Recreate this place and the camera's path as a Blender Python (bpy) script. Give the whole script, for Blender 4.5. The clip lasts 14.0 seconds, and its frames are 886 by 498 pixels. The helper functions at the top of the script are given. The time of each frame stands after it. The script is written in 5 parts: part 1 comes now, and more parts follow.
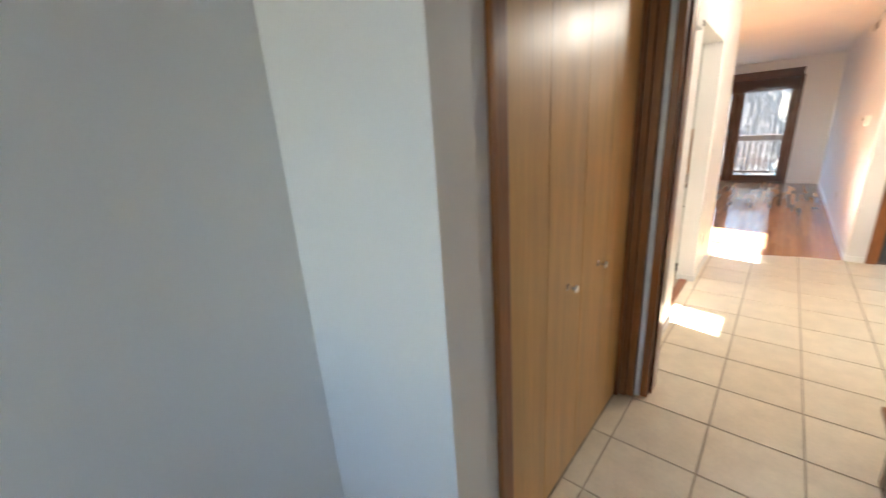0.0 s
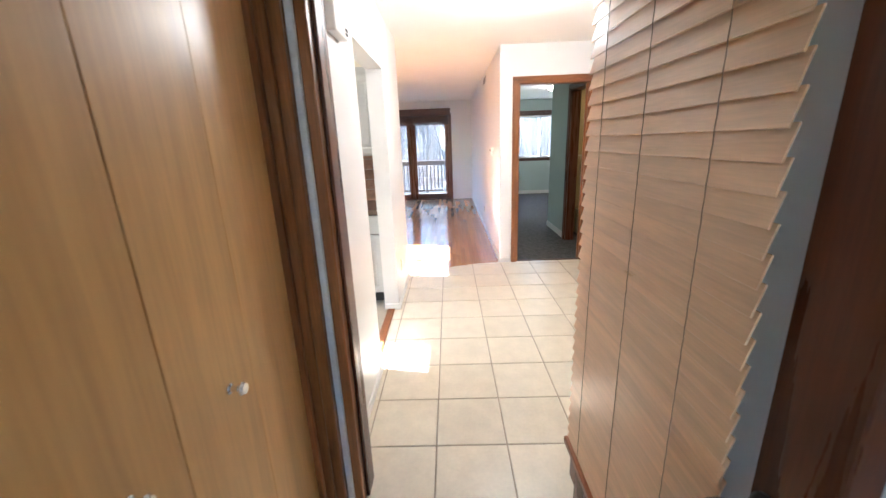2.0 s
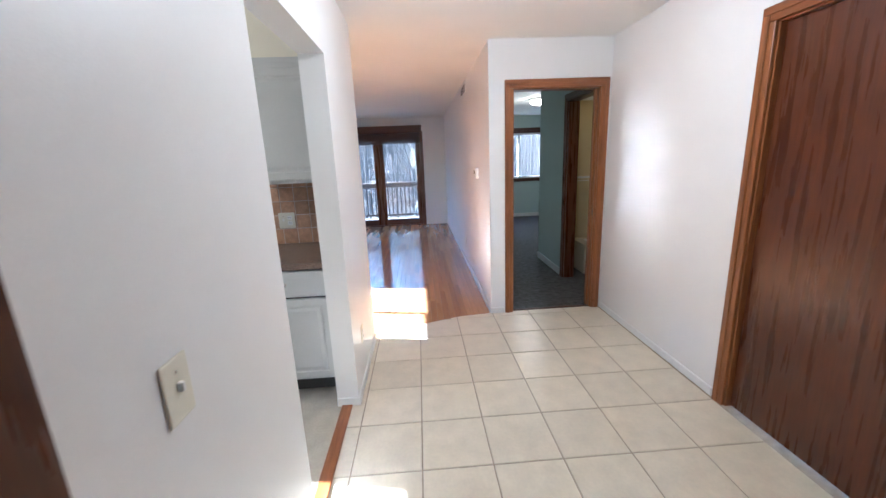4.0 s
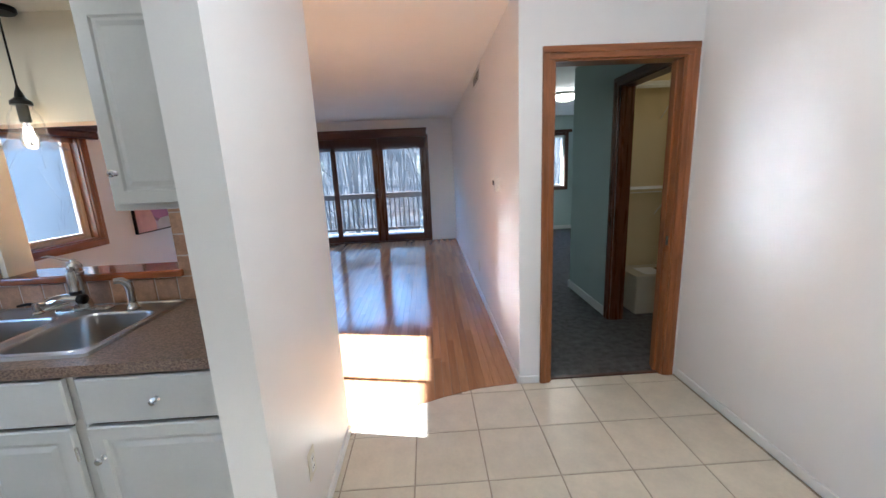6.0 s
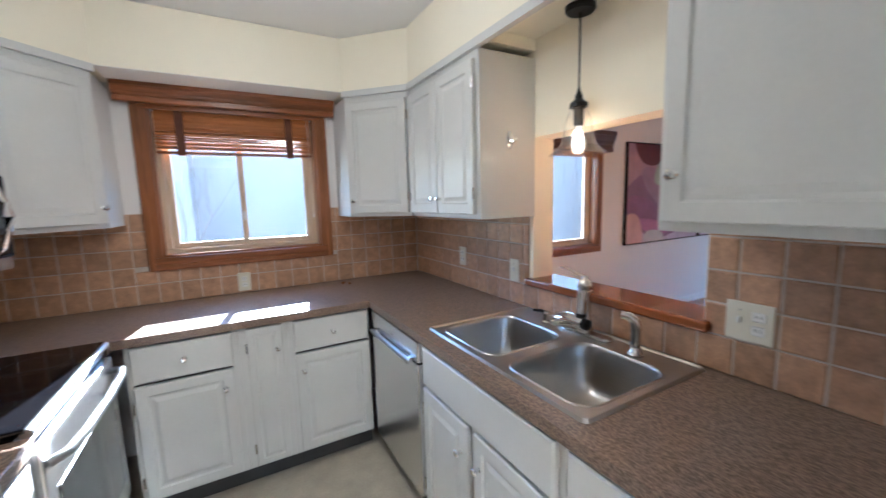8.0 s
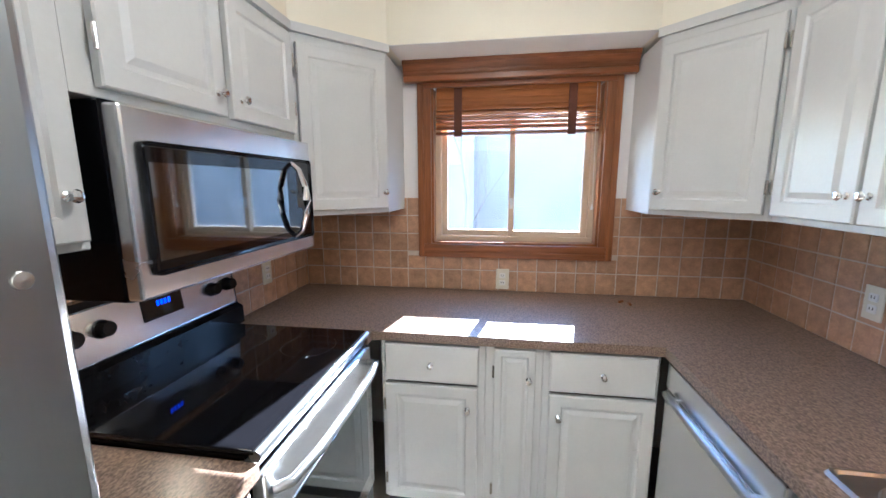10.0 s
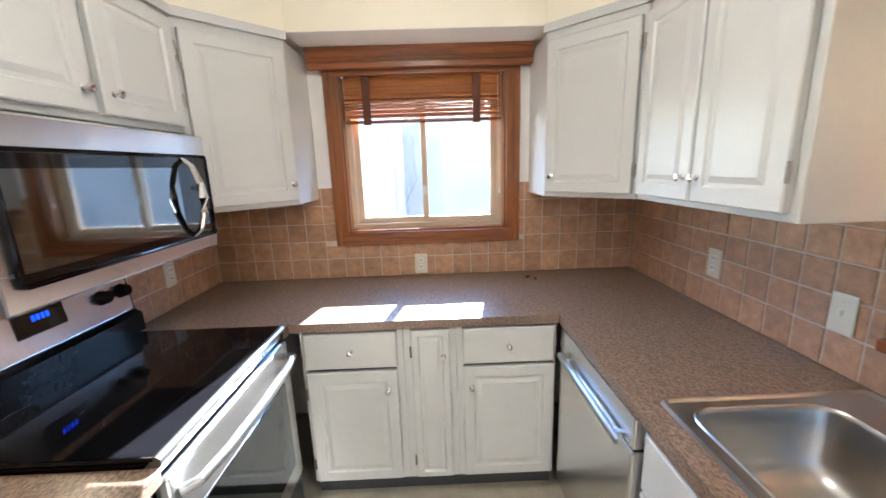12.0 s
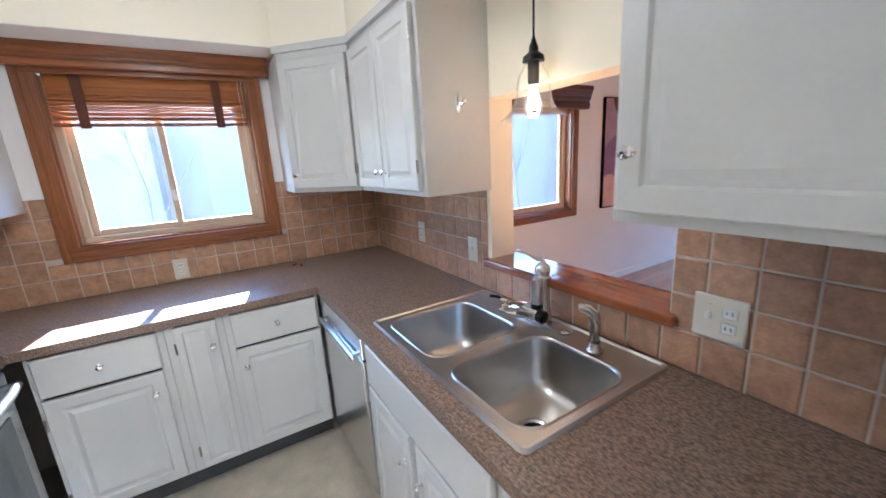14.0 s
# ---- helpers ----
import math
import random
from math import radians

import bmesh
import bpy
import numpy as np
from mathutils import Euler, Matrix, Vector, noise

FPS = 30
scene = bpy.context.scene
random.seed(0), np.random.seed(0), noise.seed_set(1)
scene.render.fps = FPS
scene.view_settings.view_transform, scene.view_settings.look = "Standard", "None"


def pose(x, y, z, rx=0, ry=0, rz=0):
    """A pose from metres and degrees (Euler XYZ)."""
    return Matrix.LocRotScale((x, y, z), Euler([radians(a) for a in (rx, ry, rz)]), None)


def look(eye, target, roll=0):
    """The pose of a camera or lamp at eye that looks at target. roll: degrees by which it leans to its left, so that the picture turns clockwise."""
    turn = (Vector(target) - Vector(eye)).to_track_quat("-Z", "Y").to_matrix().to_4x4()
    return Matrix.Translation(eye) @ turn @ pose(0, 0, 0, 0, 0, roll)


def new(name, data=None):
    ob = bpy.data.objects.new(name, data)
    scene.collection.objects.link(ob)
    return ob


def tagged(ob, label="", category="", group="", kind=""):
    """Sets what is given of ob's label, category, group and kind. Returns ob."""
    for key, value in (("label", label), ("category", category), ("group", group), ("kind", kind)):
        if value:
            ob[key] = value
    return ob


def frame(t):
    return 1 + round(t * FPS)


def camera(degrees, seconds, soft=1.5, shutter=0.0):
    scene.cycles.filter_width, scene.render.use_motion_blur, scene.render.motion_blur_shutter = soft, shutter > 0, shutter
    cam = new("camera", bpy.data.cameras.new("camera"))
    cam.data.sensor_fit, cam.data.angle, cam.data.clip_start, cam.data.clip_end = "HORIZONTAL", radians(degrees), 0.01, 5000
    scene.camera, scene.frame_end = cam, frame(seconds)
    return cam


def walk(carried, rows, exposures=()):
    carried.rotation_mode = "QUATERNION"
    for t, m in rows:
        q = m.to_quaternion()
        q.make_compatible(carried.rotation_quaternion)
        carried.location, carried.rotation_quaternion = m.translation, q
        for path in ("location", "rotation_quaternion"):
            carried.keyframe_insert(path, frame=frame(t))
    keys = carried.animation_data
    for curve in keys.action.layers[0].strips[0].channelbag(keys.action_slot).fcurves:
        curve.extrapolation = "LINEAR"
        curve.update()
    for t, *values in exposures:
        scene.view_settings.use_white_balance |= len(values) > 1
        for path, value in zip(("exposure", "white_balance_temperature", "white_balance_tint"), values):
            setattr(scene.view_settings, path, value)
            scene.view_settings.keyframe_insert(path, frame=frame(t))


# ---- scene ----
cam = camera(98.8, 14.0, shutter=0.25)
PATH = [
    (0, (0.104, 0.207, 1.458), (-1.179, 1.627, 0.877), -3.9),
    (0.5, (0.184, 0.31, 1.47), (-0.66, 2.027, 0.887), -3.0),
    (1, (0.161, 0.479, 1.468), (-0.345, 2.327, 0.895), -2.8),
    (1.5, (0.111, 0.723, 1.462), (-0.124, 2.63, 0.906), -2.5),
    (2, (0.121, 0.977, 1.445), (0.074, 2.901, 0.902), -2.2),
    (2.5, (0.152, 1.217, 1.461), (0.186, 3.146, 0.934), -2.2),
    (3, (0.105, 1.483, 1.454), (0.163, 3.414, 0.938), -2.2),
    (3.2, (0.054, 1.593, 1.451), (0.139, 3.528, 0.953), -2.0),
    (5.5, (0.138, 2.862, 1.458), (0.253, 4.811, 1.025), -2.5),
    (6, (0.145, 3.125, 1.448), (0.211, 5.08, 1.031), -2.6),
    (6.5, (0.018, 3.297, 1.433), (-0.19, 5.248, 1.046), -2.5),
    (7, (-0.16, 3.442, 1.453), (-0.882, 5.271, 1.09), -2.5),
    (7.5, (-0.318, 3.566, 1.433), (-1.564, 5.101, 1.125), -2.4),
    (8, (-0.436, 3.63, 1.438), (-2.165, 4.6, 1.179), -1.6),
    (8.5, (-0.607, 3.657, 1.432), (-2.534, 4.127, 1.178), -0.9),
    (9, (-0.781, 3.671, 1.449), (-2.763, 3.776, 1.195), -0.7),
    (9.2, (-0.853, 3.648, 1.466), (-2.835, 3.646, 1.197), -0.4),
    (11.3, (-1.091, 3.74, 1.482), (-3.004, 3.295, 1.104), -1.0),
    (11.5, (-1.065, 3.751, 1.499), (-2.997, 3.431, 1.095), -1.4),
    (12, (-0.982, 3.778, 1.5), (-2.936, 3.811, 1.076), -1.9),
    (12.5, (-0.89, 3.795, 1.492), (-2.806, 4.171, 1.056), -2.2),
    (13, (-0.808, 3.837, 1.501), (-2.641, 4.498, 1.049), -2.6),
    (13.2, (-0.765, 3.862, 1.496), (-2.561, 4.615, 1.043), -2.8),
    (13.5, (-0.688, 3.886, 1.486), (-2.432, 4.753, 1.033), -2.9),
    (14, (-0.532, 3.88, 1.488), (-2.197, 4.887, 1.024), -3.3),
]
EXPOSURES = [(0, 5.1, 6400, 10), (1, 5.3, 5800, 10), (2, 5.3, 5450, 10), (3.2, 4.88, 5050, 10), (5.5, 4.28, 4900, 6), (7, 4.45, 5150, 7), (9.2, 4.7, 5000, 10), (11.5, 5.0, 5650, 10), (14, 4.83, 5000, 10)]
walk(cam, [(t, look(eye, target, roll)) for t, eye, target, roll in PATH], EXPOSURES)

# ---- light ----
world = bpy.data.worlds.new("sky")
scene.world = world
scene.cycles.blur_glossy = 0.0
world.use_nodes = True
sky = world.node_tree.nodes.new("ShaderNodeTexSky")
sky.sky_type, sky.sun_disc = "NISHITA", False
sky.dust_density, sky.air_density = 0.0, 1.0
sky.sun_elevation, sky.sun_rotation = radians(28.8), radians(281.3)
world.node_tree.links.new(sky.outputs[0], world.node_tree.nodes["Background"].inputs[0])
world.node_tree.nodes["Background"].inputs[1].default_value = 0.085
sun = new("sun", bpy.data.lights.new("sun", "SUN"))
sun.data.energy, sun.data.angle, sun.data.color = 4.5, radians(0.5), (1.0, 0.945, 0.86)
sun.matrix_world = look((-10, 2, 5.6), (0, 0, 0))


def lamp(x, y, z, watts, colour, radius):
    ob = new("lamp", bpy.data.lights.new("lamp", "POINT"))
    ob.data.energy, ob.data.color, ob.data.shadow_soft_size = watts, colour, radius
    ob.location = (x, y, z)
    return ob


# ---- materials ----
def shade(c, k):
    return tuple(min(1, v * k) for v in c) + (1,)


def mat(name, colour, rough=0.5, metal=0.0, noise_scale=6.0, vary=0.12, fine=80.0, bump=0.05, stretch=(1, 1, 1), piece=0.0,
        island=0.0, rough_vary=0.08, spec=0.5, coat=0.0, dark=None, sharp=0.0):
    """A surface with colour varied at two scales, relief and uneven gloss."""
    m = bpy.data.materials.new(name)
    m.use_nodes = True
    nt = m.node_tree
    b = nt.nodes["Principled BSDF"]
    N, L = nt.nodes.new, nt.links.new
    tc, mp = N("ShaderNodeTexCoord"), N("ShaderNodeMapping")
    mp.inputs["Scale"].default_value = stretch
    L(tc.outputs["Object"], mp.inputs["Vector"])
    vec = mp.outputs[0]
    if piece or island:
        src = N("ShaderNodeObjectInfo").outputs["Random"] if piece else N("ShaderNodeNewGeometry").outputs["Random Per Island"]
        off, mul = N("ShaderNodeVectorMath"), N("ShaderNodeMath")
        mul.operation, mul.inputs[1].default_value = "MULTIPLY", 37.0
        L(src, mul.inputs[0])
        L(vec, off.inputs[0])
        L(mul.outputs[0], off.inputs[1])
        vec = off.outputs[0]
    n1, n2 = N("ShaderNodeTexNoise"), N("ShaderNodeTexNoise")
    n1.inputs["Scale"].default_value, n1.inputs["Detail"].default_value = noise_scale, 5
    n2.inputs["Scale"].default_value, n2.inputs["Detail"].default_value = fine, 3
    L(vec, n1.inputs["Vector"]), L(vec, n2.inputs["Vector"])
    r = N("ShaderNodeValToRGB")
    lo, hi = 0.3 + 0.15 * sharp, 0.7 - 0.15 * sharp
    r.color_ramp.elements[0].position, r.color_ramp.elements[1].position = lo, hi
    r.color_ramp.elements[0].color = (*dark, 1) if dark else shade(colour, 1 - vary)
    r.color_ramp.elements[1].color = shade(colour, 1 + vary)
    L(n1.outputs[0], r.inputs[0])
    mx = N("ShaderNodeMix")
    mx.data_type, mx.blend_type = "RGBA", "MULTIPLY"
    mx.inputs[0].default_value = 1.0
    r2 = N("ShaderNodeValToRGB")
    r2.color_ramp.elements[0].position, r2.color_ramp.elements[1].position = 0.3, 0.7
    r2.color_ramp.elements[0].color, r2.color_ramp.elements[1].color = (1 - vary, 1 - vary, 1 - vary, 1), (1, 1, 1, 1)
    L(n2.outputs[0], r2.inputs[0])
    L(r.outputs[0], mx.inputs[6]), L(r2.outputs[0], mx.inputs[7])
    col = mx.outputs[2]
    if piece or island:
        hsv, mr = N("ShaderNodeHueSaturation"), N("ShaderNodeMapRange")
        k = piece or island
        mr.inputs[3].default_value, mr.inputs[4].default_value = 1 - k, 1 + k
        L(src, mr.inputs[0]), L(mr.outputs[0], hsv.inputs["Value"]), L(col, hsv.inputs["Color"])
        col = hsv.outputs[0]
    L(col, b.inputs["Base Color"])
    rr = N("ShaderNodeMapRange")
    rr.inputs[3].default_value, rr.inputs[4].default_value = max(0.02, rough - rough_vary), min(1, rough + rough_vary)
    L(n1.outputs[0], rr.inputs[0]), L(rr.outputs[0], b.inputs["Roughness"])
    b.inputs["Metallic"].default_value = metal
    b.inputs["Specular IOR Level"].default_value = spec
    b.inputs["Coat Weight"].default_value = coat
    if bump:
        bp = N("ShaderNodeBump")
        bp.inputs["Strength"].default_value, bp.inputs["Distance"].default_value = bump, 0.003
        L(n2.outputs[0], bp.inputs["Height"]), L(bp.outputs[0], b.inputs["Normal"])
    return m


def wood(name, colour, along, rough=0.35, vary=0.3, piece=0.0, island=0.0, grain=30.0, coat=0.0):
    """Stained wood with its grain along one axis."""
    s = [1.0, 1.0, 1.0]
    s["xyz".index(along)] = 0.06
    return mat(name, colour, rough, 0, grain, vary, grain * 6, 0.06, tuple(s), piece, island, 0.06, 0.5, coat)


def clear(name, tint=(1, 1, 1), rough=0.0):
    m = bpy.data.materials.new(name)
    m.use_nodes = True
    b = m.node_tree.nodes["Principled BSDF"]
    b.inputs["Base Color"].default_value = (*tint, 1)
    b.inputs["Transmission Weight"].default_value = 1
    b.inputs["Roughness"].default_value = rough
    b.inputs["IOR"].default_value = 1.45
    return m


def window_glass(name, haze):
    """A thin clear pane: see-through, glossier at a slant, with a faint translucent film that imitates glare."""
    m = bpy.data.materials.new(name)
    m.use_nodes = True
    nt = m.node_tree
    N, L = nt.nodes.new, nt.links.new
    clr, gl, tr = N("ShaderNodeBsdfTransparent"), N("ShaderNodeBsdfGlossy"), N("ShaderNodeBsdfTranslucent")
    gl.inputs["Roughness"].default_value = 0.01
    lw, pw, ml = N("ShaderNodeLayerWeight"), N("ShaderNodeMath"), N("ShaderNodeMath")
    pw.operation, pw.inputs[1].default_value = "POWER", 5.0
    ml.operation, ml.inputs[1].default_value, ml.inputs[2].default_value = "MULTIPLY_ADD", 0.9, 0.035
    lw.inputs["Blend"].default_value = 0.5
    L(lw.outputs["Facing"], pw.inputs[0]), L(pw.outputs[0], ml.inputs[0])
    a, b = N("ShaderNodeMixShader"), N("ShaderNodeMixShader")
    L(ml.outputs[0], a.inputs[0]), L(clr.outputs[0], a.inputs[1]), L(gl.outputs[0], a.inputs[2])
    n, mul = N("ShaderNodeTexNoise"), N("ShaderNodeMath")
    n.inputs["Scale"].default_value = 3.0
    mul.operation, mul.inputs[1].default_value = "MULTIPLY", 2 * haze
    L(n.outputs[0], mul.inputs[0]), L(mul.outputs[0], b.inputs[0])
    L(a.outputs[0], b.inputs[1]), L(tr.outputs[0], b.inputs[2])
    L(b.outputs[0], nt.nodes["Material Output"].inputs[0])
    return m


def glow(name, colour, strength):
    m = bpy.data.materials.new(name)
    m.use_nodes = True
    b = m.node_tree.nodes["Principled BSDF"]
    b.inputs["Base Color"].default_value = (*colour, 1)
    b.inputs["Emission Color"].default_value, b.inputs["Emission Strength"].default_value = (*colour, 1), strength
    return m


WHITE = mat("white satin wall paint", (0.79, 0.77, 0.75), 0.42, noise_scale=1.5, vary=0.02, fine=220, bump=0.12, rough_vary=0.008)
CREAM = mat("cream wall paint", (0.86, 0.80, 0.65), 0.55, noise_scale=1.5, vary=0.02, fine=220, bump=0.12, rough_vary=0.008)
PINKISH = mat("warm white wall paint", (0.78, 0.765, 0.75), 0.45, noise_scale=1.5, vary=0.02, fine=220, bump=0.12, rough_vary=0.008)
SAGE = mat("pale sage wall paint", (0.45, 0.53, 0.51), 0.6, noise_scale=1.5, vary=0.03, fine=220, bump=0.12, rough_vary=0.008)
CEIL = mat("ceiling paint", (0.83, 0.825, 0.80), 0.8, noise_scale=2, vary=0.02, fine=160, bump=0.35, rough_vary=0.008)
CEILK = mat("kitchen ceiling paint", (0.82, 0.81, 0.78), 0.8, noise_scale=2, vary=0.02, fine=160, bump=0.3, rough_vary=0.008)
PUTTY = mat("closet paint", (0.64, 0.52, 0.30), 0.7, noise_scale=2, vary=0.03, fine=160, bump=0.1, rough_vary=0.008)
BASEB = mat("baseboard paint", (0.78, 0.77, 0.75), 0.35, noise_scale=3, vary=0.03, fine=60)
CAB = mat("grey white cabinet enamel", (0.585, 0.582, 0.56), 0.32, noise_scale=4, vary=0.03, fine=90, bump=0.1)
# dark colour standing in for shade inside narrow gaps
GAPSHADE = mat("painted gap shade", (0.05, 0.045, 0.04), 0.6, noise_scale=4, vary=0.1)
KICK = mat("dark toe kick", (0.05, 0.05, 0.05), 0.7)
CERAMIC = mat("beige floor tile", (0.68, 0.60, 0.47), 0.3, noise_scale=9, vary=0.065, fine=60, bump=0.05, rough_vary=0.03, piece=0.04, spec=0.5)
GROUT = mat("brown grout", (0.40, 0.325, 0.24), 0.85, noise_scale=20, vary=0.2, fine=300, bump=0.3)
SPLASH = mat("tan backsplash tile", (0.475, 0.275, 0.16), 0.36, noise_scale=26, vary=0.2, fine=120, bump=0.12, piece=0.14)
SGROUT = mat("pale grout", (0.58, 0.50, 0.42), 0.85, noise_scale=20, vary=0.1, fine=300, bump=0.2)
LAMINATE = mat("brown speckled laminate", (0.285, 0.20, 0.145), 0.33, noise_scale=190, vary=0.18, fine=480, bump=0.02, spec=0.45, sharp=0.35, stretch=(0.65, 1, 1), dark=(0.105, 0.066, 0.046), rough_vary=0.04)
OAK = wood("glossy oak strip", (0.43, 0.217, 0.098), "y", 0.115, 0.14, piece=0.24, grain=26)
OAKI = wood("glossy oak strips", (0.43, 0.217, 0.098), "y", 0.115, 0.14, island=0.24, grain=26)
TRIMZ = wood("orange stained trim upright", (0.28, 0.10, 0.03), "z", 0.3)
TRIMX = wood("orange stained trim along x", (0.28, 0.10, 0.03), "x", 0.3)
TRIMY = wood("orange stained trim along y", (0.27, 0.092, 0.028), "y", 0.3)
DARKZ = wood("dark stained wood upright", (0.10, 0.027, 0.009), "z", 0.28)
DARKX = wood("dark stained wood along x", (0.085, 0.032, 0.018), "x", 0.35)
RUSTZ = wood("red-brown stained wood upright", (0.29, 0.108, 0.03), "z", 0.3)
BIRCH = wood("honey veneer", (0.63, 0.36, 0.125), "z", 0.36, 0.12, piece=0.05, grain=14)
SLAT = wood("light wood slat", (0.82, 0.54, 0.31), "y", 0.3, 0.10, piece=0.05, grain=40)
SLATK = wood("orange wood slat", (0.45, 0.165, 0.045), "y", 0.35, 0.2, piece=0.08, grain=40)
CORD = mat("tan cord", (0.30, 0.19, 0.11), 0.8, fine=400)
TAPE = mat("blind tape", (0.13, 0.045, 0.022), 0.8, fine=400)
VINYL = mat("beige sheet floor", (0.42, 0.37, 0.29), 0.4, noise_scale=9, vary=0.12, fine=90)
CARPET = mat("grey carpet", (0.115, 0.11, 0.105), 0.95, noise_scale=18, vary=0.4, fine=260, bump=1.0)
STEEL = mat("brushed stainless steel", (0.41, 0.425, 0.435), 0.29, 1.0, 9, 0.015, 300, 0.0, (1, 1, 0.04), rough_vary=0.012)
STEELB = mat("bright brushed stainless steel", (0.70, 0.705, 0.71), 0.27, 1.0, 9, 0.015, 300, 0.0, (0.04, 1, 1), rough_vary=0.012)
SINK = mat("sink steel", (0.53, 0.515, 0.49), 0.3, 1.0, 5, 0.06, 300, 0.03, (0.05, 1, 1))
NICKEL = mat("brushed nickel", (0.62, 0.59, 0.55), 0.24, 1.0, 8, 0.05, 200, 0.0)
CHROME = mat("chrome", (0.80, 0.80, 0.80), 0.07, 1.0, 8, 0.02, 200, 0.0, rough_vary=0.03)
BLACKG = mat("black glass", (0.004, 0.004, 0.005), 0.05, 0, 6, 0.1, 60, 0.0, rough_vary=0.015, spec=0.5)
BLACKM = mat("black enamel", (0.006, 0.006, 0.007), 0.16, 0, 6, 0.2, 60, 0.02, spec=0.14)
BLACKI = mat("black iron", (0.015, 0.014, 0.014), 0.35, 0.6, 6, 0.2, 120, 0.05)
PANEX = mat("pale reflecting pane", (0.15, 0.17, 0.20), 0.2, noise_scale=1, vary=0.1, bump=0)
SNOW = mat("old snow", (0.55, 0.57, 0.60), 0.8, noise_scale=2, vary=0.1)
OVENG = mat("smoked mirror oven glass", (0.24, 0.265, 0.285), 0.05, 1.0, 6, 0.05, 60, 0.0, rough_vary=0.02)
PLATE = mat("ivory plastic", (0.72, 0.68, 0.56), 0.35, noise_scale=6, vary=0.03, bump=0)
PLATEW = mat("white plastic", (0.78, 0.77, 0.74), 0.35, noise_scale=6, vary=0.03, bump=0)
SLOT = mat("dark slot", (0.03, 0.03, 0.03), 0.6)
TANV = mat("tan window vinyl", (0.60, 0.47, 0.33), 0.4, noise_scale=5, vary=0.04, bump=0.02)
STRIP = mat("pale weatherstrip", (0.72, 0.74, 0.77), 0.5, bump=0)
GLASS = window_glass("window glass", 0.0)
# the translucent film gives sunlit panes a veil of glare
HAZY = window_glass("hazy window glass", 0.006)
BULBG = clear("clear lamp glass")
# here the film makes the shade glow round the bulb
SHADEG = window_glass("thin pendant glass", 0.02)
DISPLAY = glow("blue display", (0.01, 0.05, 1.0), 0.09)
FILAMENT = glow("warm filament", (1.0, 0.74, 0.44), 0.9)
DIFFUSER = glow("lit diffuser", (1.0, 0.85, 0.62), 1.2)
DECK = wood("weathered decking", (0.36, 0.33, 0.29), "x", 0.8, 0.2, piece=0.12)
RAILM = mat("brown rail paint", (0.10, 0.07, 0.05), 0.6, bump=0.1)
BARK = mat("grey bark", (0.12, 0.11, 0.10), 0.9, noise_scale=12, vary=0.3, fine=60, bump=0.5)
GROUND = mat("leafy ground", (0.13, 0.12, 0.105), 0.95, noise_scale=0.9, vary=0.6, fine=7, bump=0.5)
SIDING = mat("blue grey siding", (0.18, 0.185, 0.19), 0.7, noise_scale=1.0, vary=0.06, fine=30)
ROOFM = mat("grey shingles", (0.24, 0.24, 0.25), 0.85, noise_scale=6, vary=0.25, fine=30, bump=0.4)


# ---- mesh helpers ----
def thing(name, m, label, category, group="", kind=""):
    ob = new(name)
    ob.empty_display_size = 0.1
    ob.matrix_world = m if isinstance(m, Matrix) else Matrix.Translation(m)
    return tagged(ob, label, category, group, kind)


def root_matrix(ob):
    m = ob.matrix_basis.copy()
    while ob.parent:
        ob = ob.parent
        m = ob.matrix_basis @ m
    return m


def part(name, bm, material, parent=None, label="", local=False, smooth=False):
    """Links a bmesh as one mesh object under a thing or a part. Its coordinates are the world's, or the parent's with local."""
    me = bpy.data.meshes.new(name)
    if parent and not local:
        bm.transform(root_matrix(parent).inverted())
    bmesh.ops.recalc_face_normals(bm, faces=bm.faces)
    if smooth:
        for f in bm.faces:
            f.smooth = True
        for e in bm.edges:
            if len(e.link_faces) == 2 and e.calc_face_angle(0) > 0.6:
                e.smooth = False
    bm.to_mesh(me)
    bm.free()
    me.materials.append(material)
    ob = new(name, me)
    if parent:
        ob.parent = parent
    if label:
        ob["label"] = label
    return ob


def setting(name, bm, material, label, category):
    return tagged(part(name, bm, material), label, category, "", "structure")


def box(bm, x0, x1, y0, y1, z0, z1, bev=0.0, seg=1):
    v = [bm.verts.new(p) for p in ((x0, y0, z0), (x1, y0, z0), (x1, y1, z0), (x0, y1, z0), (x0, y0, z1), (x1, y0, z1), (x1, y1, z1), (x0, y1, z1))]
    fs = [bm.faces.new([v[i] for i in q]) for q in ((3, 2, 1, 0), (4, 5, 6, 7), (0, 1, 5, 4), (1, 2, 6, 5), (2, 3, 7, 6), (3, 0, 4, 7))]
    if bev:
        bmesh.ops.bevel(bm, geom=list({e for f in fs for e in f.edges}), offset=bev, segments=seg, affect="EDGES", profile=0.5)
    return bm


def cube(x0, x1, y0, y1, z0, z1, bev=0.002, seg=1):
    return box(bmesh.new(), x0, x1, y0, y1, z0, z1, bev, seg)


def lathe(bm, prof, m, seg=20, smooth=True):
    """Turns a profile of (radius, height) round the z axis of m."""
    rings = []
    for r, z in prof:
        if r < 1e-5:
            rings.append([bm.verts.new(m @ Vector((0, 0, z)))])
        else:
            rings.append([bm.verts.new(m @ Vector((r * math.cos(a), r * math.sin(a), z))) for a in (2 * math.pi * i / seg for i in range(seg))])
    for a, b in zip(rings, rings[1:]):
        for i in range(seg):
            j = (i + 1) % seg
            q = [a[i % len(a)], a[j % len(a)], b[j % len(b)], b[i % len(b)]]
            q = list(dict.fromkeys(q))
            if len(q) > 2:
                bm.faces.new(q)
    return bm


